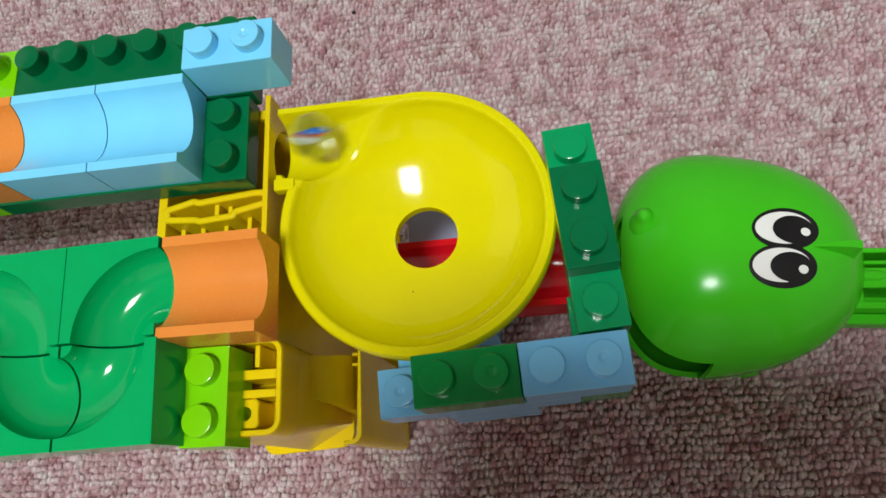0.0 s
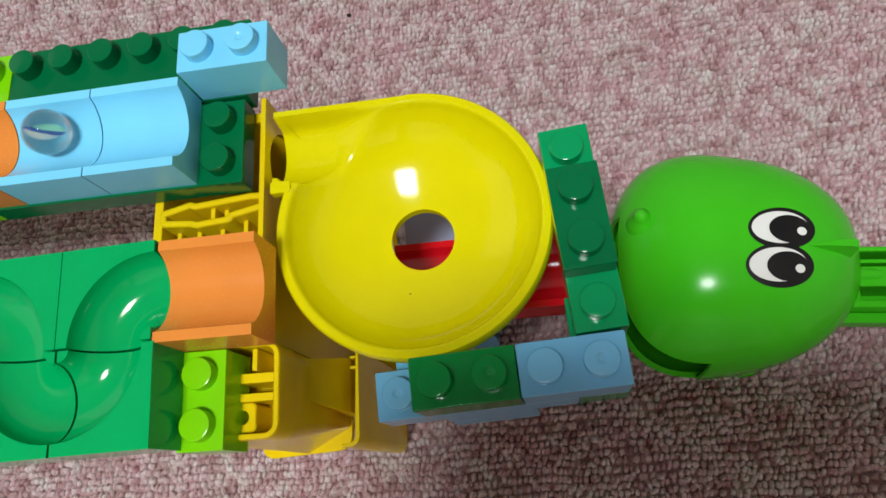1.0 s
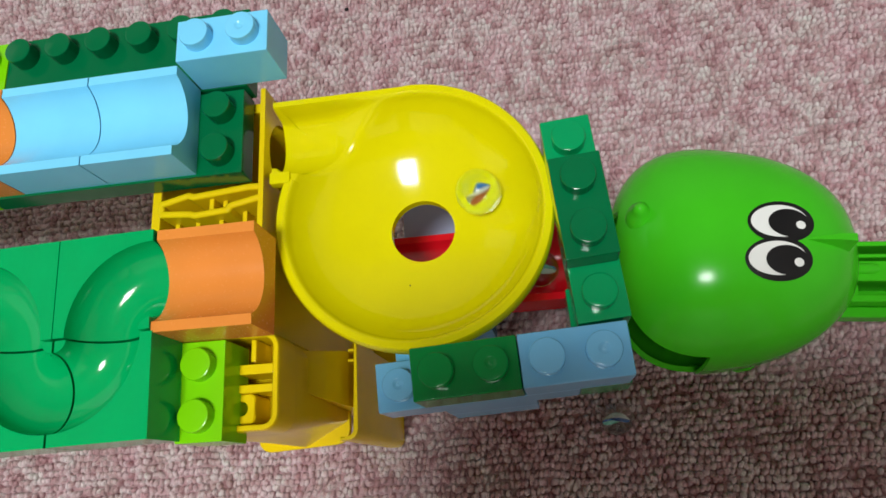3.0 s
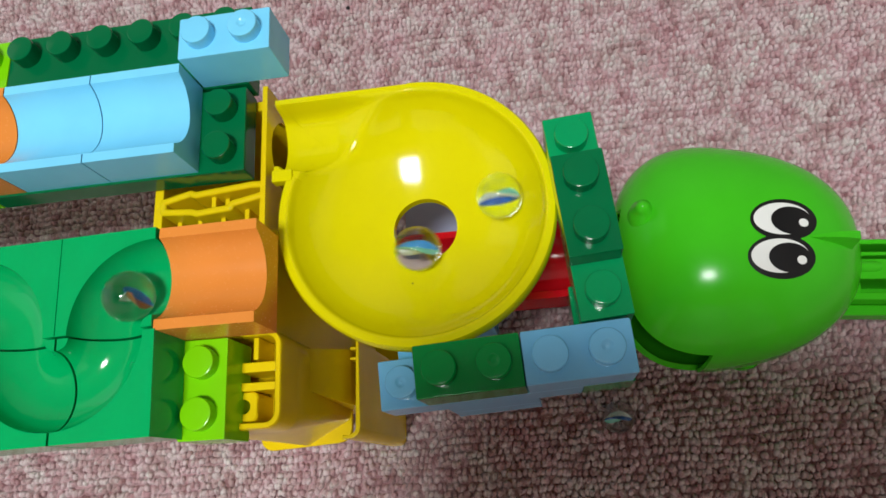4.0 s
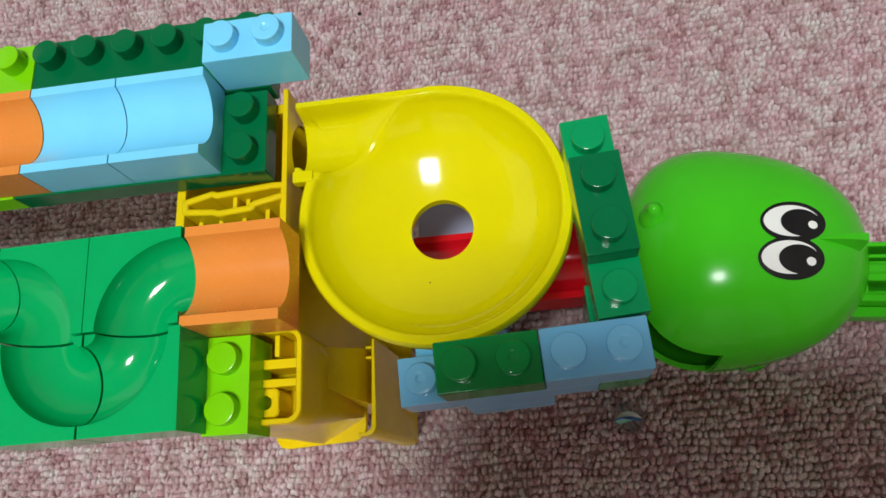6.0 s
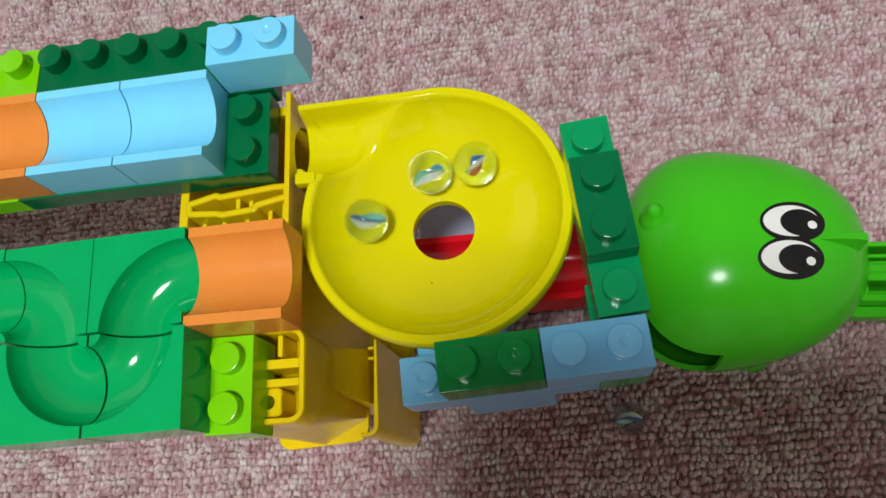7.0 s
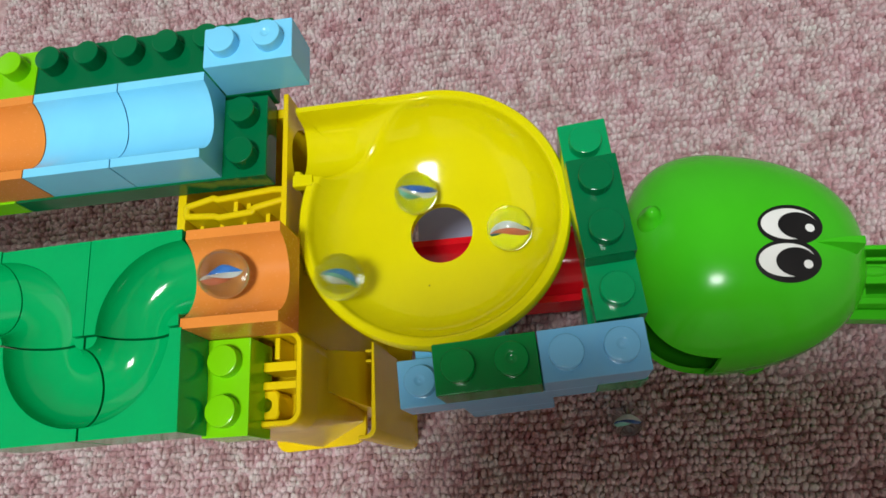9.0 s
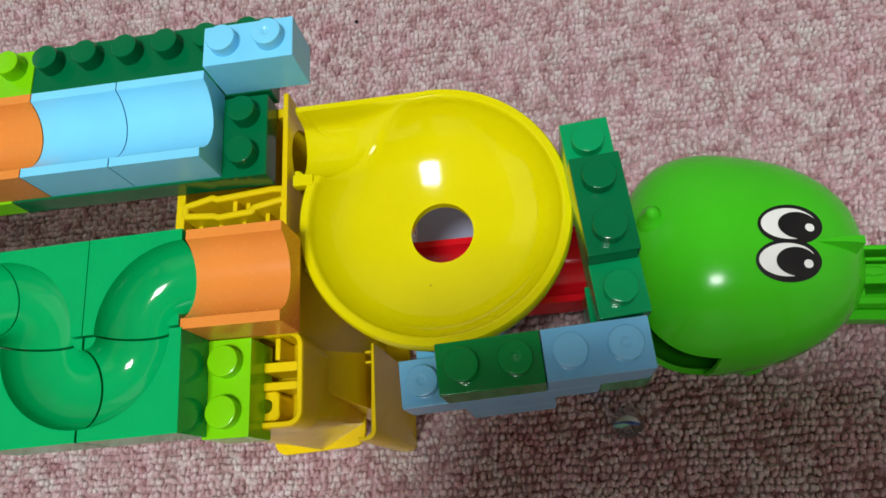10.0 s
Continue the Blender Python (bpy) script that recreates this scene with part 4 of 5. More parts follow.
    roll(MARBLES[3], [
        (0.000, -138.6, 43.3, 181.1, 0, 0), (1.567, -138.6, 43.3, 181.1, 0, 0), (1.900, -45.7, 45.0, 181.1, -0, 26), (2.000, 2.0, 43.3, 181.1, 0, 52),
        (2.100, 65.1, 35.1, 162.0, 4, 77), (2.133, 84.9, 38.1, 160.3, -0, 103), (2.167, 103.2, 28.0, 158.7, 12, 125), (2.200, 111.8, 8.0, 157.0, 36, 135),
        (2.233, 106.0, -7.1, 154.0, 60, 126), (2.267, 94.5, -16.9, 152.0, 77, 106), (2.300, 80.8, -19.7, 150.6, 82, 81), (2.333, 66.6, -18.9, 151.3, 80, 55),
        (2.367, 54.2, -10.8, 151.9, 66, 34), (2.400, 47.2, 3.0, 152.8, 43, 22), (2.433, 50.4, 16.4, 151.4, 18, 28), (2.467, 58.8, 26.2, 150.3, -1, 45),
        (2.500, 70.0, 30.7, 149.4, -11, 69), (2.533, 83.6, 34.2, 150.8, -17, 94), (2.567, 98.5, 29.5, 152.7, -10, 118), (2.600, 109.7, 16.6, 155.8, 10, 135),
        (2.633, 108.2, 2.9, 153.1, 35, 132), (2.667, 101.5, -7.9, 151.3, 57, 119), (2.700, 91.8, -14.3, 150.0, 72, 97), (2.733, 78.0, -15.7, 148.8, 74, 72),
        (2.767, 67.1, -10.0, 147.7, 62, 49), (2.800, 62.0, -0.5, 146.8, 40, 37), (2.833, 59.6, 8.5, 147.0, 15, 30), (2.867, 62.2, 17.7, 147.2, -10, 37),
        (2.900, 69.4, 24.6, 147.4, -28, 56), (2.933, 79.9, 27.8, 147.9, -35, 80), (2.967, 91.2, 24.7, 148.5, -29, 105), (3.000, 99.7, 15.5, 149.1, -10, 123),
        (3.033, 101.0, 6.8, 149.0, 16, 126), (3.067, 99.1, -1.6, 148.9, 41, 121), (3.100, 94.2, -8.7, 148.8, 62, 106), (3.133, 84.0, -11.4, 147.6, 69, 81),
        (3.167, 75.3, -8.9, 146.5, 62, 56), (3.200, 70.1, -3.4, 145.6, 43, 39), (3.333, 77.5, 6.8, 140.0, 22, 54), (3.367, 78.5, 6.3, 118.0, 26, 61),
        (3.433, 80.5, 5.5, 78.4, 31, 75), (3.567, 105.0, 5.5, 78.4, 31, 101), (3.733, 135.0, 5.5, 78.4, 31, 127), (3.867, 160.0, 5.5, 45.0, 31, 153),
        (3.967, 168.0, 15.2, 12.0, 11, 169), (4.333, 216.0, 25.0, 8.8, 6, 194), (10.000, 216.0, 25.0, 8.8, 6, 194),
    ])
    roll(MARBLES[4], [
        (0.000, -155.4, 43.3, 181.1, 0, 0), (2.967, -155.4, 43.3, 181.1, 0, 0), (3.300, -45.1, 43.5, 181.1, -0, 26), (3.400, 2.2, 42.0, 181.1, 1, 52),
        (3.500, 64.9, 34.0, 162.0, 4, 77), (3.533, 84.5, 37.5, 160.1, -0, 103), (3.567, 102.9, 27.5, 158.2, 12, 125), (3.600, 111.4, 7.3, 156.3, 36, 135),
        (3.633, 105.8, -7.7, 154.0, 60, 126), (3.667, 94.5, -17.7, 152.4, 77, 107), (3.700, 80.6, -20.8, 151.2, 83, 82), (3.733, 63.8, -15.8, 150.5, 75, 57),
        (3.767, 53.9, -2.3, 149.8, 54, 42), (3.800, 54.3, 13.4, 149.2, 29, 42), (3.833, 60.8, 22.8, 148.7, 7, 57), (3.867, 70.5, 27.7, 148.2, -4, 80),
        (3.900, 80.8, 27.4, 147.8, -3, 106), (3.933, 90.3, 26.6, 148.9, -1, 132), (3.967, 99.5, 21.2, 150.1, 12, 154), (4.000, 106.1, 11.4, 151.6, 33, 168),
        (4.033, 103.7, 2.3, 150.4, 58, 162), (4.067, 98.8, -4.8, 149.4, 79, 147), (4.100, 92.2, -9.4, 148.5, 94, 126), (4.133, 81.8, -12.6, 147.8, 102, 101),
        (4.167, 72.0, -10.3, 147.2, 96, 76), (4.200, 65.4, -4.1, 146.6, 78, 57), (4.233, 61.7, 1.4, 146.7, 57, 43), (4.267, 60.3, 7.9, 146.8, 32, 37),
        (4.300, 61.6, 14.7, 146.9, 6, 42), (4.333, 66.4, 21.8, 147.1, -15, 57), (4.367, 74.3, 26.1, 147.4, -27, 79), (4.400, 83.7, 26.1, 147.6, -27, 105),
        (4.433, 91.0, 24.6, 148.4, -22, 130), (4.467, 98.0, 20.2, 149.3, -8, 152), (4.500, 103.3, 12.9, 150.2, 12, 167), (4.533, 101.5, 4.6, 149.2, 38, 162),
        (4.567, 97.3, -2.0, 148.3, 59, 148), (4.600, 91.6, -6.2, 147.5, 75, 127), (4.633, 83.4, -10.1, 147.1, 86, 104), (4.667, 74.9, -9.7, 146.8, 85, 78),
        (4.700, 68.0, -5.7, 146.4, 72, 56), (4.733, 63.7, -1.1, 146.4, 53, 38), (4.767, 61.5, 4.8, 146.4, 29, 29), (4.800, 61.7, 11.1, 146.5, 3, 30),
        (4.833, 65.1, 18.3, 146.6, -21, 41), (4.867, 71.6, 23.2, 146.7, -36, 62), (4.900, 79.8, 24.5, 146.8, -40, 87), (4.933, 86.8, 24.8, 147.6, -41, 113),
        (4.967, 94.2, 22.2, 148.5, -33, 137), (5.000, 100.6, 16.4, 149.5, -15, 156), (5.033, 100.8, 9.2, 148.9, 10, 157), (5.067, 98.9, 2.8, 148.3, 35, 150),
        (5.100, 95.4, -2.4, 147.8, 57, 135), (5.133, 88.4, -8.1, 147.3, 73, 115), (5.167, 80.3, -9.9, 146.8, 78, 90), (5.200, 72.9, -8.0, 146.4, 72, 65),
        (5.233, 67.9, -5.0, 146.3, 59, 43), (5.267, 64.4, -0.5, 146.2, 38, 27), (5.300, 62.8, 4.9, 146.1, 14, 20), (5.333, 64.8, 13.3, 145.8, -12, 26),
        (5.367, 70.9, 18.7, 145.6, -29, 45), (5.400, 78.5, 19.6, 145.4, -32, 71), (5.433, 84.0, 22.1, 146.4, -42, 94), (5.467, 91.1, 21.9, 147.7, -42, 120),
        (5.500, 98.6, 18.3, 149.1, -30, 143), (5.533, 103.4, 17.5, 151.0, -26, 169), (5.567, 108.2, 15.7, 153.9, -17, 193), (5.600, 112.9, 13.0, 159.9, -4, 215),
        (5.633, 105.8, 11.6, 151.4, 1, 190), (5.667, 98.6, 10.3, 148.1, 5, 165), (5.700, 91.4, 9.1, 145.8, 9, 139), (5.833, 77.5, 6.8, 140.0, 14, 114),
        (5.867, 78.5, 6.3, 118.0, 17, 121), (5.933, 80.5, 5.5, 78.4, 23, 135), (6.067, 105.0, 5.5, 78.4, 23, 161), (6.233, 135.0, 5.5, 78.4, 23, 187),
        (6.367, 160.0, 5.5, 45.0, 23, 213), (6.467, 168.0, -3.3, 12.0, 42, 230), (6.833, 198.0, -12.0, 8.8, 49, 255), (10.000, 198.0, -12.0, 8.8, 49, 255),
    ])
    roll(MARBLES[5], [
        (0.000, -95.0, -16.3, 182.3, 0, 0), (2.900, -95.0, -16.3, 182.3, 0, 0), (3.200, -55.2, -18.5, 180.4, 1, 26), (3.300, -46.9, -15.0, 180.4, -8, 50),
        (3.400, -39.6, -31.0, 180.4, 15, 60), (3.500, -33.7, -49.0, 180.4, 40, 68), (3.600, -17.6, -43.4, 180.4, 31, 93), (3.700, -7.9, -22.2, 180.4, 8, 103),
        (3.800, 15.1, -14.7, 182.3, -0, 128), (3.900, 35.6, -17.3, 182.3, 3, 153), (3.933, 51.7, -14.0, 179.3, -2, 179), (4.000, 75.7, -2.5, 145.0, -8, 204),
        (4.033, 94.2, -8.4, 148.7, -8, 230), (4.067, 106.5, 12.2, 151.9, -31, 243), (4.100, 94.1, 39.1, 159.9, -54, 232), (4.133, 92.8, 37.1, 155.7, -39, 223),
        (4.167, 91.5, 35.0, 153.2, -25, 214), (4.200, 90.3, 33.0, 151.5, -10, 205), (4.267, 77.5, 5.0, 140.0, 13, 194), (4.300, 78.5, 4.0, 114.0, 17, 201),
        (4.400, 80.5, 5.5, 78.4, 22, 215), (4.533, 105.0, 5.5, 78.4, 22, 241), (4.700, 135.0, 5.5, 78.4, 22, 267), (4.833, 160.0, 5.5, 45.0, 22, 292),
        (4.933, 168.0, 6.0, 12.0, 21, 318), (5.300, 198.0, 6.5, 8.8, 20, 344), (10.000, 198.0, 6.5, 8.8, 20, 344),
    ])
    roll(MARBLES[6], [
        (0.000, -111.8, -16.3, 182.3, 0, 0), (3.200, -111.8, -16.3, 182.3, 0, 0), (3.500, -55.2, -18.7, 180.4, 1, 26), (3.600, -46.8, -15.3, 180.4, -9, 50),
        (3.700, -39.6, -31.2, 180.4, 15, 60), (3.800, -33.7, -49.2, 180.4, 39, 68), (3.900, -17.6, -43.6, 180.4, 31, 93), (4.000, -10.3, -20.4, 180.4, 6, 100),
        (4.100, 8.6, -16.0, 182.3, 0, 125), (4.200, 31.3, -16.6, 182.3, 1, 151), (4.233, 45.4, -15.1, 179.3, -2, 177), (4.300, 66.5, -12.8, 148.7, -5, 202),
        (4.333, 87.5, -18.0, 150.6, 2, 227), (4.367, 107.4, -2.4, 153.5, -14, 248), (4.400, 107.7, 26.4, 159.7, -40, 248), (4.500, 114.6, 56.9, 150.0, -65, 254),
        (4.600, 135.0, 62.0, 50.0, -71, 279), (4.667, 146.6, 121.6, 12.0, -97, 284), (4.700, 149.7, 114.4, 30.0, -73, 294), (4.800, 158.1, 128.9, 12.0, -96, 307),
        (4.900, 175.8, 168.9, 8.8, -119, 317), (5.200, 210.0, 360.0, 8.8, -144, 322), (6.200, 300.0, 620.0, 8.8, -169, 330), (10.000, 300.0, 620.0, 8.8, -169, 330),
    ])
    roll(MARBLES[7], [
        (0.000, -128.6, -16.3, 182.3, 0, 0), (4.300, -128.6, -16.3, 182.3, 0, 0), (4.600, -64.0, -20.5, 180.4, 2, 26), (4.700, -55.6, -16.9, 180.4, -8, 49),
        (4.800, -48.7, -29.6, 180.4, 14, 62), (4.900, -43.8, -46.8, 180.4, 39, 69), (5.000, -25.2, -49.9, 180.4, 43, 94), (5.100, -15.7, -34.8, 180.4, 21, 108),
        (5.200, -10.0, -18.4, 180.4, -3, 116), (5.300, 10.1, -14.5, 182.3, -8, 142), (5.400, 29.3, -17.8, 182.3, -3, 167), (5.433, 41.2, -16.2, 179.3, -7, 193),
        (5.500, 58.9, -13.9, 151.1, -10, 218), (5.533, 55.1, 7.3, 148.5, -36, 214), (5.567, 66.6, 19.8, 146.6, -55, 231), (5.600, 79.0, 18.0, 145.0, -51, 257),
        (5.633, 77.3, 19.2, 145.3, -59, 245), (5.667, 75.4, 20.1, 145.5, -66, 231), (5.700, 73.1, 20.6, 145.8, -69, 215), (5.767, 77.5, 6.8, 140.0, -45, 223),
        (5.833, 78.5, 6.3, 118.0, -41, 230), (5.867, 80.5, 5.5, 78.4, -35, 244), (6.033, 105.0, 5.5, 78.4, -35, 270), (6.167, 135.0, 5.5, 78.4, -35, 296),
        (6.333, 160.0, 5.5, 45.0, -35, 322), (6.433, 168.0, 15.2, 12.0, -55, 338), (6.767, 198.0, 25.0, 8.8, -63, 362), (10.000, 198.0, 25.0, 8.8, -63, 362),
    ])
    roll(MARBLES[8], [
        (0.000, -205.8, 43.3, 181.1, 0, 0), (6.433, -205.8, 43.3, 181.1, 0, 0), (6.733, -58.2, 44.6, 181.1, -0, 26), (6.800, -34.1, 43.9, 181.1, 1, 52),
        (6.900, 32.6, 48.4, 162.0, -1, 77), (6.933, 55.9, 39.2, 157.2, 8, 101), (6.967, 65.8, 38.5, 152.3, 10, 127), (7.000, 75.1, 26.7, 147.5, 30, 143),
        (7.033, 94.1, 27.7, 150.2, 29, 169), (7.067, 110.4, 9.9, 155.1, 48, 186), (7.100, 107.2, -19.2, 163.8, 74, 183), (7.133, 92.5, -21.0, 154.0, 77, 158),
        (7.167, 80.7, -16.8, 149.3, 68, 133), (7.200, 73.8, -8.8, 146.6, 49, 117), (7.233, 64.2, -7.7, 147.7, 46, 91), (7.267, 55.2, -0.7, 149.0, 30, 71),
        (7.300, 50.7, 11.6, 150.6, 6, 62), (7.333, 55.9, 19.9, 149.6, -16, 75), (7.367, 63.2, 25.1, 148.7, -31, 96), (7.400, 71.2, 27.0, 147.9, -37, 121),
        (7.433, 78.6, 26.9, 147.6, -37, 147), (7.467, 85.1, 24.3, 147.2, -27, 171), (7.500, 89.9, 19.7, 146.9, -10, 190), (7.600, 77.5, 6.8, 140.0, 9, 172),
        (7.633, 78.5, 6.3, 118.0, 13, 179), (7.700, 80.5, 5.5, 78.4, 18, 193), (7.867, 105.0, 5.5, 78.4, 18, 219), (8.000, 135.0, 5.5, 78.4, 18, 245),
        (8.133, 160.0, 5.5, 45.0, 18, 271), (8.267, 168.0, -3.3, 12.0, 37, 288), (8.600, 180.0, -12.0, 8.8, 53, 309), (10.000, 180.0, -12.0, 8.8, 53, 309),
    ])
    roll(MARBLES[9], [
        (0.000, -172.2, 43.3, 181.1, 0, 0), (5.967, -172.2, 43.3, 181.1, 0, 0), (6.300, -56.2, 44.5, 181.1, -0, 26), (6.400, -6.0, 43.0, 181.1, 1, 52),
        (6.500, 58.4, 34.3, 162.0, 4, 77), (6.533, 80.4, 38.8, 158.5, -1, 102), (6.567, 99.0, 28.3, 154.9, 11, 125), (6.600, 106.0, 9.3, 151.4, 36, 134),
        (6.633, 102.9, -5.9, 151.4, 61, 129), (6.667, 92.3, -17.2, 151.4, 80, 111), (6.700, 77.4, -21.3, 151.4, 87, 86), (6.733, 69.4, -17.7, 150.2, 76, 63),
        (6.767, 63.5, -12.2, 149.2, 58, 44), (6.800, 60.0, -5.6, 148.3, 36, 32), (6.833, 55.2, 6.1, 148.5, 12, 22), (6.867, 57.6, 18.8, 148.8, -14, 27),
        (6.900, 66.9, 28.4, 149.0, -32, 45), (6.933, 75.2, 31.1, 149.2, -40, 69), (6.967, 84.0, 30.7, 149.3, -39, 95), (7.000, 92.2, 27.1, 149.5, -29, 119),
        (7.033, 102.2, 21.2, 151.3, -16, 141), (7.067, 109.4, 10.2, 154.0, 6, 155), (7.100, 111.2, -4.3, 159.5, 32, 158), (7.133, 105.5, -12.9, 157.4, 53, 144),
        (7.167, 97.8, -19.3, 155.7, 69, 124), (7.200, 88.8, -23.0, 154.3, 79, 100), (7.233, 101.5, 0.3, 149.6, 57, 112), (7.267, 91.7, 18.0, 146.9, 34, 100),
        (7.300, 77.5, 17.8, 144.9, 34, 74), (7.333, 83.6, 23.4, 146.8, 17, 93), (7.367, 93.3, 25.2, 149.1, 12, 119), (7.400, 104.5, 21.5, 152.7, 20, 143),
        (7.433, 107.0, 15.8, 152.8, 44, 153), (7.467, 108.3, 9.7, 153.0, 69, 159), (7.500, 108.3, 3.5, 153.1, 95, 159), (7.533, 101.4, -6.8, 150.9, 116, 144),
        (7.567, 91.8, -12.4, 149.3, 129, 122), (7.600, 82.0, -13.2, 148.0, 132, 97), (7.633, 71.3, -13.2, 148.2, 132, 71), (7.667, 61.8, -8.0, 148.4, 119, 48),
        (7.700, 56.0, 1.4, 148.5, 97, 35), (7.733, 56.3, 9.3, 148.1, 71, 36), (7.767, 59.3, 16.1, 147.8, 48, 46), (7.800, 64.3, 21.2, 147.4, 29, 64),
        (7.833, 72.4, 27.8, 148.1, 13, 84), (7.867, 83.8, 29.5, 148.8, 9, 110), (7.900, 95.3, 24.8, 149.6, 19, 134), (7.933, 100.8, 18.8, 150.0, 38, 151),
        (7.967, 104.2, 11.1, 150.5, 62, 161), (8.000, 105.0, 2.5, 151.0, 87, 164), (8.033, 97.0, -7.1, 149.3, 107, 147), (8.067, 86.8, -11.0, 147.9, 116, 123),
        (8.100, 77.6, -9.6, 146.6, 112, 98), (8.133, 69.7, -9.3, 147.1, 111, 72), (8.167, 62.2, -5.3, 147.6, 99, 49), (8.200, 56.9, 2.1, 148.1, 78, 34),
        (8.233, 58.7, 10.6, 147.4, 53, 40), (8.267, 63.4, 16.7, 146.7, 33, 55), (8.300, 69.6, 19.8, 146.0, 21, 78), (8.333, 77.0, 25.2, 147.0, 6, 99),
        (8.367, 87.8, 25.7, 148.1, 5, 125), (8.400, 98.5, 19.4, 149.3, 18, 147), (8.433, 102.0, 13.9, 149.8, 40, 161), (8.467, 104.0, 7.4, 150.3, 64, 169),
        (8.500, 104.2, 0.3, 150.9, 90, 170), (8.533, 96.6, -6.9, 149.1, 108, 151), (8.567, 87.8, -9.8, 147.7, 116, 126), (8.600, 80.1, -8.6, 146.4, 112, 101),
        (8.633, 71.9, -7.9, 146.5, 110, 75), (8.667, 65.0, -3.3, 146.5, 95, 54), (8.700, 61.3, 4.2, 146.5, 72, 42), (8.733, 61.9, 10.6, 146.4, 47, 44),
        (8.767, 64.8, 16.1, 146.2, 24, 56), (8.800, 69.4, 19.9, 146.1, 7, 76), (8.833, 76.9, 24.0, 146.6, -5, 99), (8.867, 86.3, 23.5, 147.2, -4, 125),
        (8.900, 94.9, 17.6, 147.8, 11, 146), (8.933, 99.0, 13.6, 148.5, 29, 164), (8.967, 102.1, 8.2, 149.4, 51, 177), (9.000, 103.6, 1.6, 150.4, 77, 183),
        (9.100, 77.5, 6.8, 140.0, 72, 158), (9.133, 78.5, 6.3, 118.0, 75, 165), (9.200, 80.5, 5.5, 78.4, 81, 179), (9.333, 105.0, 5.5, 78.4, 81, 205),
        (9.500, 135.0, 5.5, 78.4, 81, 231), (9.667, 160.0, 5.5, 45.0, 81, 256), (9.733, 168.0, 6.0, 12.0, 79, 282), (10.000, 176.6, 6.4, 9.7, 78, 308),
    ])
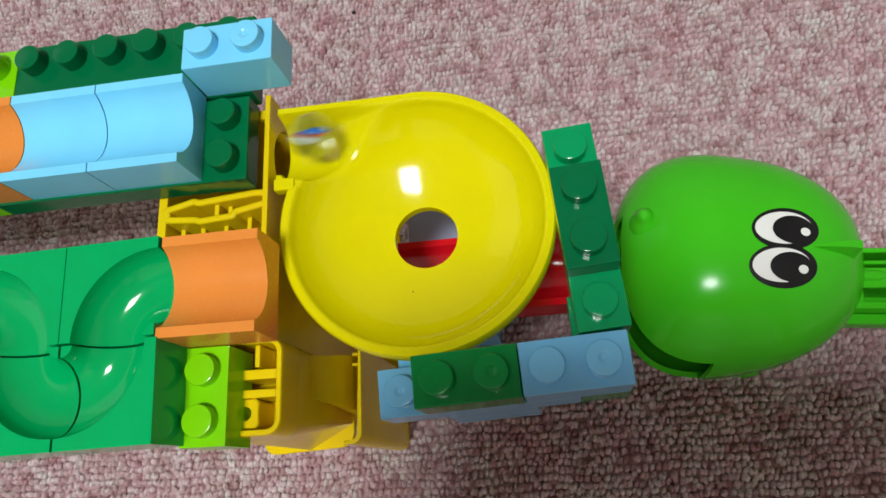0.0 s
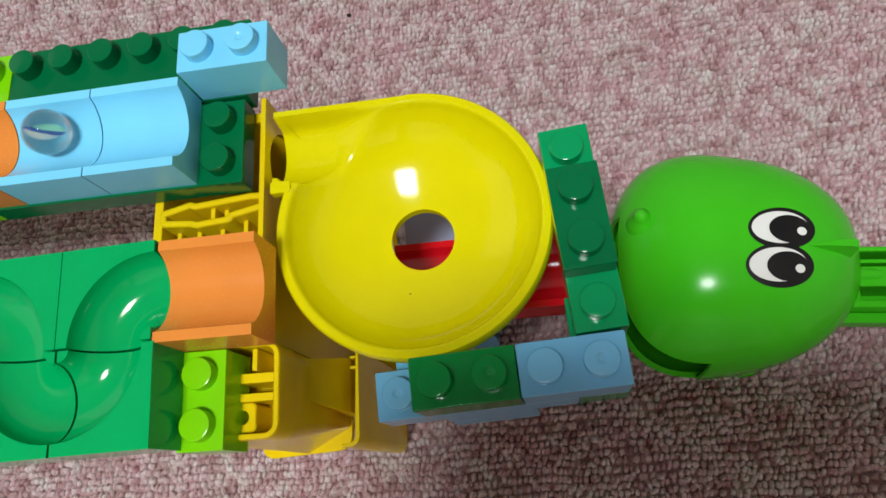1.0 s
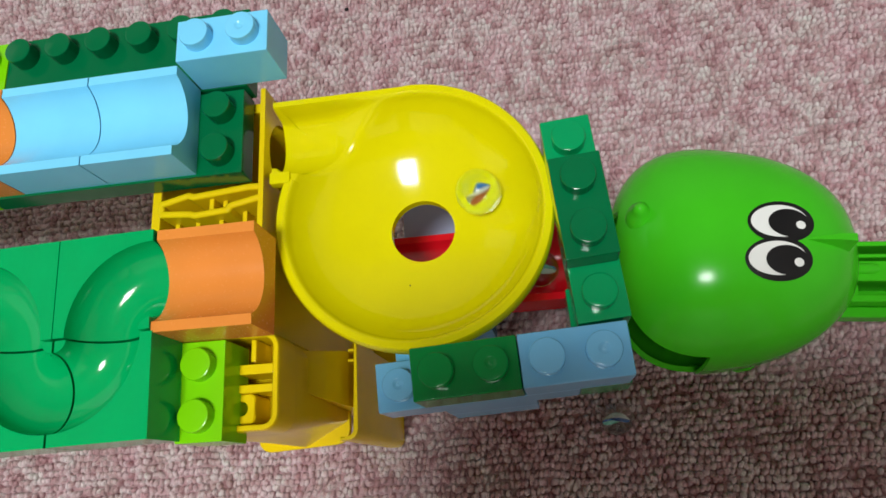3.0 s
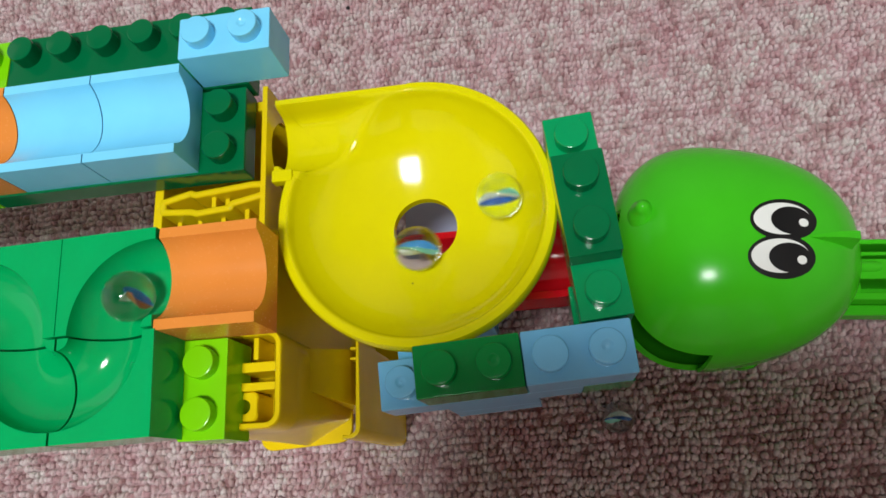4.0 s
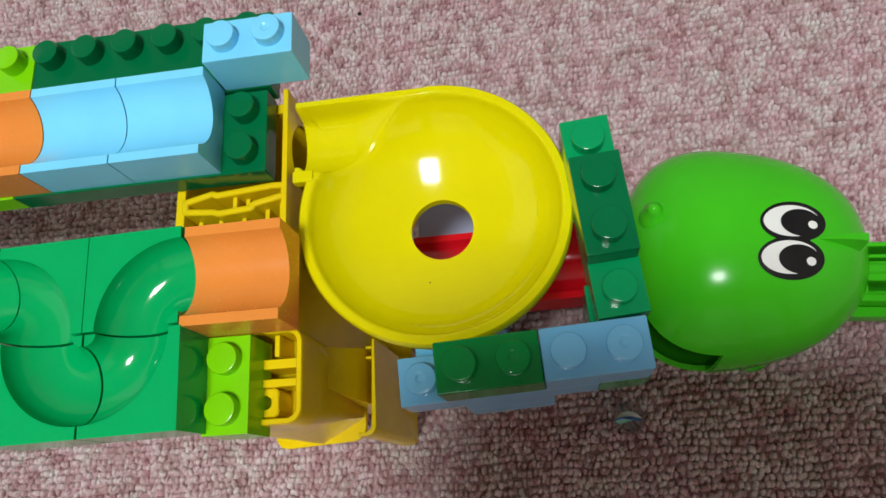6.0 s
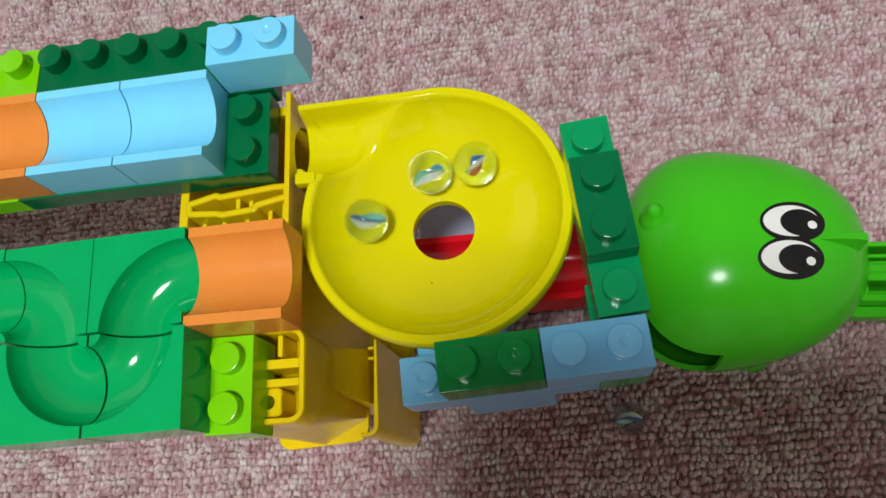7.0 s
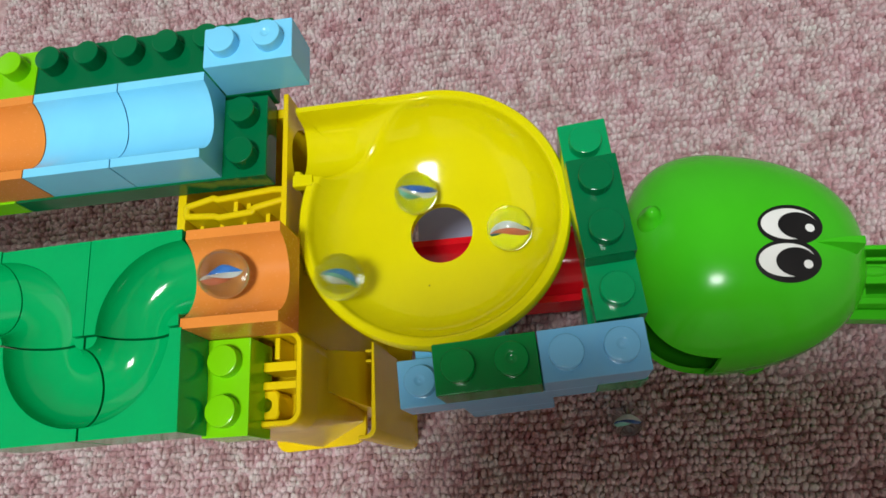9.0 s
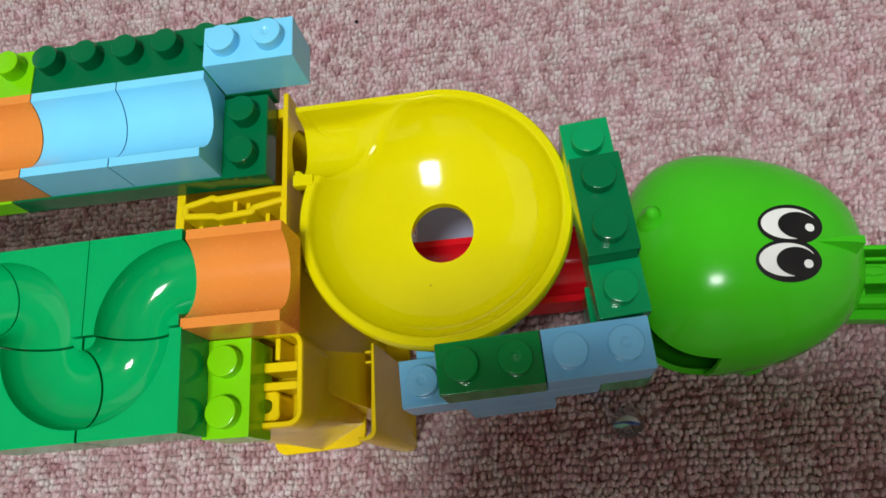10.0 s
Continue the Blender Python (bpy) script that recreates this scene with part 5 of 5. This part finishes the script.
    roll(MARBLES[10], [
        (0.000, -189.0, 43.3, 181.1, 0, 0), (6.167, -189.0, 43.3, 181.1, 0, 0), (6.500, -56.5, 44.7, 181.1, -0, 26), (6.600, -6.2, 43.1, 181.1, 1, 52),
        (6.700, 63.5, 33.7, 162.0, 4, 77), (6.733, 87.0, 36.4, 159.3, 1, 103), (6.767, 105.5, 21.0, 156.6, 18, 123), (6.800, 107.5, -3.5, 153.9, 43, 125),
        (6.833, 92.6, -17.9, 151.9, 61, 106), (6.867, 73.7, -19.3, 150.5, 63, 80), (6.900, 59.5, -9.3, 149.4, 48, 59), (6.933, 55.2, -4.1, 149.6, 29, 43),
        (6.967, 52.3, 2.1, 149.9, 5, 32), (7.000, 51.2, 9.1, 150.2, -20, 28), (7.033, 55.3, 20.4, 149.9, -45, 37), (7.067, 63.9, 28.5, 149.7, -62, 56),
        (7.100, 75.0, 31.7, 149.4, -69, 80), (7.133, 88.2, 32.2, 150.6, -70, 106), (7.167, 101.0, 25.3, 152.0, -58, 129), (7.200, 109.3, 12.0, 154.1, -36, 142),
        (7.233, 106.7, -0.3, 152.5, -11, 137), (7.267, 100.0, -9.9, 151.2, 10, 122), (7.300, 90.5, -15.7, 150.2, 23, 100), (7.333, 77.9, -18.1, 149.8, 28, 75),
        (7.367, 66.2, -14.3, 149.3, 20, 50), (7.400, 58.2, -5.7, 148.9, 1, 33), (7.433, 54.5, 3.7, 148.9, -23, 23), (7.467, 55.1, 13.8, 148.9, -48, 25),
        (7.500, 60.0, 22.7, 148.9, -71, 37), (7.533, 69.4, 30.0, 149.2, -87, 58), (7.567, 81.5, 32.0, 149.6, -91, 83), (7.600, 93.5, 27.6, 150.0, -82, 107),
        (7.633, 101.2, 20.4, 150.6, -64, 126), (7.667, 105.7, 10.4, 151.3, -41, 137), (7.700, 106.0, -1.1, 152.1, -15, 137), (7.733, 98.6, -10.0, 150.7, 5, 121),
        (7.767, 89.0, -14.7, 149.5, 16, 98), (7.800, 79.4, -15.0, 148.5, 17, 72), (7.833, 69.3, -12.6, 148.2, 11, 47), (7.867, 61.8, -6.1, 147.9, -6, 27),
        (7.900, 58.3, 2.8, 147.6, -30, 18), (7.933, 58.1, 12.3, 147.7, -56, 17), (7.967, 62.4, 20.9, 147.8, -79, 29), (8.000, 70.3, 26.6, 147.9, -94, 50),
        (8.033, 79.8, 30.0, 148.7, -102, 74), (8.067, 90.7, 28.5, 149.6, -99, 100), (8.100, 100.6, 21.7, 150.6, -84, 121), (8.133, 103.9, 13.0, 150.6, -60, 130),
        (8.167, 104.1, 3.6, 150.5, -35, 131), (8.200, 101.1, -5.2, 150.4, -10, 122), (8.233, 92.3, -11.6, 149.2, 5, 102), (8.267, 82.6, -13.4, 148.1, 10, 76),
        (8.300, 74.2, -11.0, 147.2, 3, 51), (8.333, 66.8, -7.6, 147.1, -8, 28), (8.367, 61.7, -1.3, 147.0, -28, 12), (8.400, 59.8, 6.4, 146.9, -53, 6),
        (8.433, 60.5, 14.6, 147.2, -79, 8), (8.467, 65.0, 21.9, 147.4, -101, 21), (8.500, 72.5, 26.6, 147.7, -115, 43), (8.533, 80.5, 29.1, 148.4, -122, 68),
        (8.567, 89.6, 28.1, 149.2, -119, 93), (8.600, 98.2, 23.2, 150.1, -107, 116), (8.633, 101.9, 15.5, 149.9, -83, 127), (8.667, 102.8, 7.1, 149.7, -58, 130),
        (8.700, 101.0, -1.0, 149.6, -33, 124), (8.733, 95.0, -7.9, 148.8, -13, 107), (8.767, 87.4, -11.7, 148.2, -2, 84), (8.800, 79.6, -12.2, 147.6, 0, 58),
        (8.833, 71.5, -10.6, 147.3, -5, 33), (8.867, 65.1, -5.8, 147.0, -20, 12), (8.900, 61.5, 0.8, 146.8, -43, 0), (8.933, 61.0, 8.9, 146.6, -69, -1),
        (8.967, 64.2, 16.0, 146.3, -92, 9), (9.000, 70.1, 20.5, 146.1, -108, 30), (9.033, 76.0, 25.2, 147.0, -124, 50), (9.067, 84.5, 26.9, 148.0, -129, 75),
        (9.100, 94.0, 24.3, 149.0, -122, 100), (9.133, 94.1, 21.3, 148.3, -101, 101), (9.167, 93.9, 18.5, 147.6, -81, 99), (9.200, 93.2, 15.9, 147.0, -62, 94),
        (9.233, 95.3, 15.5, 147.5, -59, 109), (9.267, 97.4, 14.8, 148.1, -54, 125), (9.300, 99.5, 13.9, 148.8, -48, 140), (9.333, 98.1, 5.4, 147.9, -22, 135),
        (9.367, 93.9, -1.1, 147.1, -1, 121), (9.400, 88.0, -4.9, 146.4, 13, 100), (9.500, 77.5, 6.8, 140.0, -6, 82), (9.533, 78.5, 6.3, 118.0, -2, 90),
        (9.600, 80.5, 5.5, 78.4, 3, 104), (9.733, 105.0, 5.5, 78.4, 3, 130), (9.900, 135.0, 5.5, 78.4, 3, 156), (10.000, 151.7, 5.5, 56.1, 3, 181),
    ])
    roll(MARBLES[11], [
        (0.000, -145.4, -16.3, 182.3, 0, 0), (7.700, -145.4, -16.3, 182.3, 0, 0), (8.000, -60.4, -18.1, 180.4, 1, 26), (8.100, -52.3, -22.6, 180.4, 13, 48),
        (8.200, -46.9, -38.5, 180.4, 37, 57), (8.300, -41.6, -46.2, 180.4, 59, 71), (8.400, -34.6, -48.9, 180.4, 68, 95), (8.500, -20.0, -45.6, 180.4, 62, 121),
        (8.600, -18.1, -30.7, 180.4, 37, 124), (8.700, -8.1, -18.0, 180.4, 16, 140), (8.800, 6.8, -15.2, 182.3, 12, 165), (8.900, 24.1, -16.8, 182.3, 14, 191),
        (8.933, 32.8, -15.9, 179.3, 11, 216), (9.000, 45.9, -14.4, 163.8, 8, 242), (9.033, 70.5, -28.0, 160.2, 21, 265), (9.067, 95.8, -20.9, 155.9, 14, 289),
        (9.100, 108.0, 0.5, 153.3, -9, 302), (9.133, 108.2, 2.8, 153.1, -25, 303), (9.167, 108.1, 5.1, 152.8, -42, 303), (9.200, 107.9, 7.4, 152.6, -58, 302),
        (9.233, 103.1, -5.6, 151.5, -34, 293), (9.267, 93.4, -14.5, 150.5, -17, 274), (9.300, 81.6, -17.6, 149.7, -10, 249), (9.433, 77.5, 6.8, 140.0, -35, 244),
        (9.467, 78.5, 6.3, 118.0, -32, 252), (9.533, 80.5, 5.5, 78.4, -26, 266), (9.667, 105.0, 5.5, 78.4, -26, 292), (9.833, 135.0, 5.5, 78.4, -26, 318),
        (9.967, 160.0, 5.5, 45.0, -26, 343), (10.000, 162.4, 2.9, 35.1, -7, 361),
    ])
    roll(MARBLES[12], [
        (0.000, -162.2, -16.3, 182.3, 0, 0), (7.900, -162.2, -16.3, 182.3, 0, 0), (8.200, -62.1, -19.4, 180.4, 1, 26), (8.300, -51.5, -17.4, 180.4, -4, 51),
        (8.400, -47.0, -36.3, 180.4, 21, 57), (8.500, -40.9, -45.7, 180.4, 43, 71), (8.600, -27.4, -49.4, 180.4, 50, 96), (8.700, -15.5, -36.1, 180.4, 30, 113),
        (8.800, -13.2, -22.6, 180.4, 5, 117), (8.900, -4.3, -15.8, 180.4, -11, 138), (9.000, 13.4, -15.6, 182.3, -11, 164), (9.100, 30.8, -15.1, 182.3, -12, 189),
        (9.133, 44.0, -14.4, 179.3, -13, 215), (9.200, 63.9, -13.4, 149.5, -14, 241), (9.233, 51.2, 4.8, 150.2, -36, 226), (9.267, 58.0, 27.4, 151.1, -60, 234),
        (9.300, 81.1, 36.7, 152.0, -70, 258), (9.333, 79.5, 34.7, 150.8, -55, 246), (9.367, 78.1, 32.6, 149.7, -41, 236), (9.400, 76.9, 30.4, 148.8, -25, 227),
        (9.433, 86.7, 27.3, 148.4, -17, 252), (9.467, 93.7, 20.5, 148.0, 1, 270), (9.500, 96.8, 11.7, 147.6, 25, 279), (9.533, 96.2, 15.7, 147.8, -0, 275),
        (9.567, 94.7, 19.6, 148.1, -25, 266), (9.600, 92.5, 23.3, 148.4, -46, 252), (9.733, 77.5, 6.8, 140.0, -27, 235), (9.800, 78.5, 6.3, 118.0, -24, 242),
        (9.833, 80.5, 5.5, 78.4, -18, 256), (10.000, 107.0, 5.5, 78.4, -18, 282),
    ])


motions()
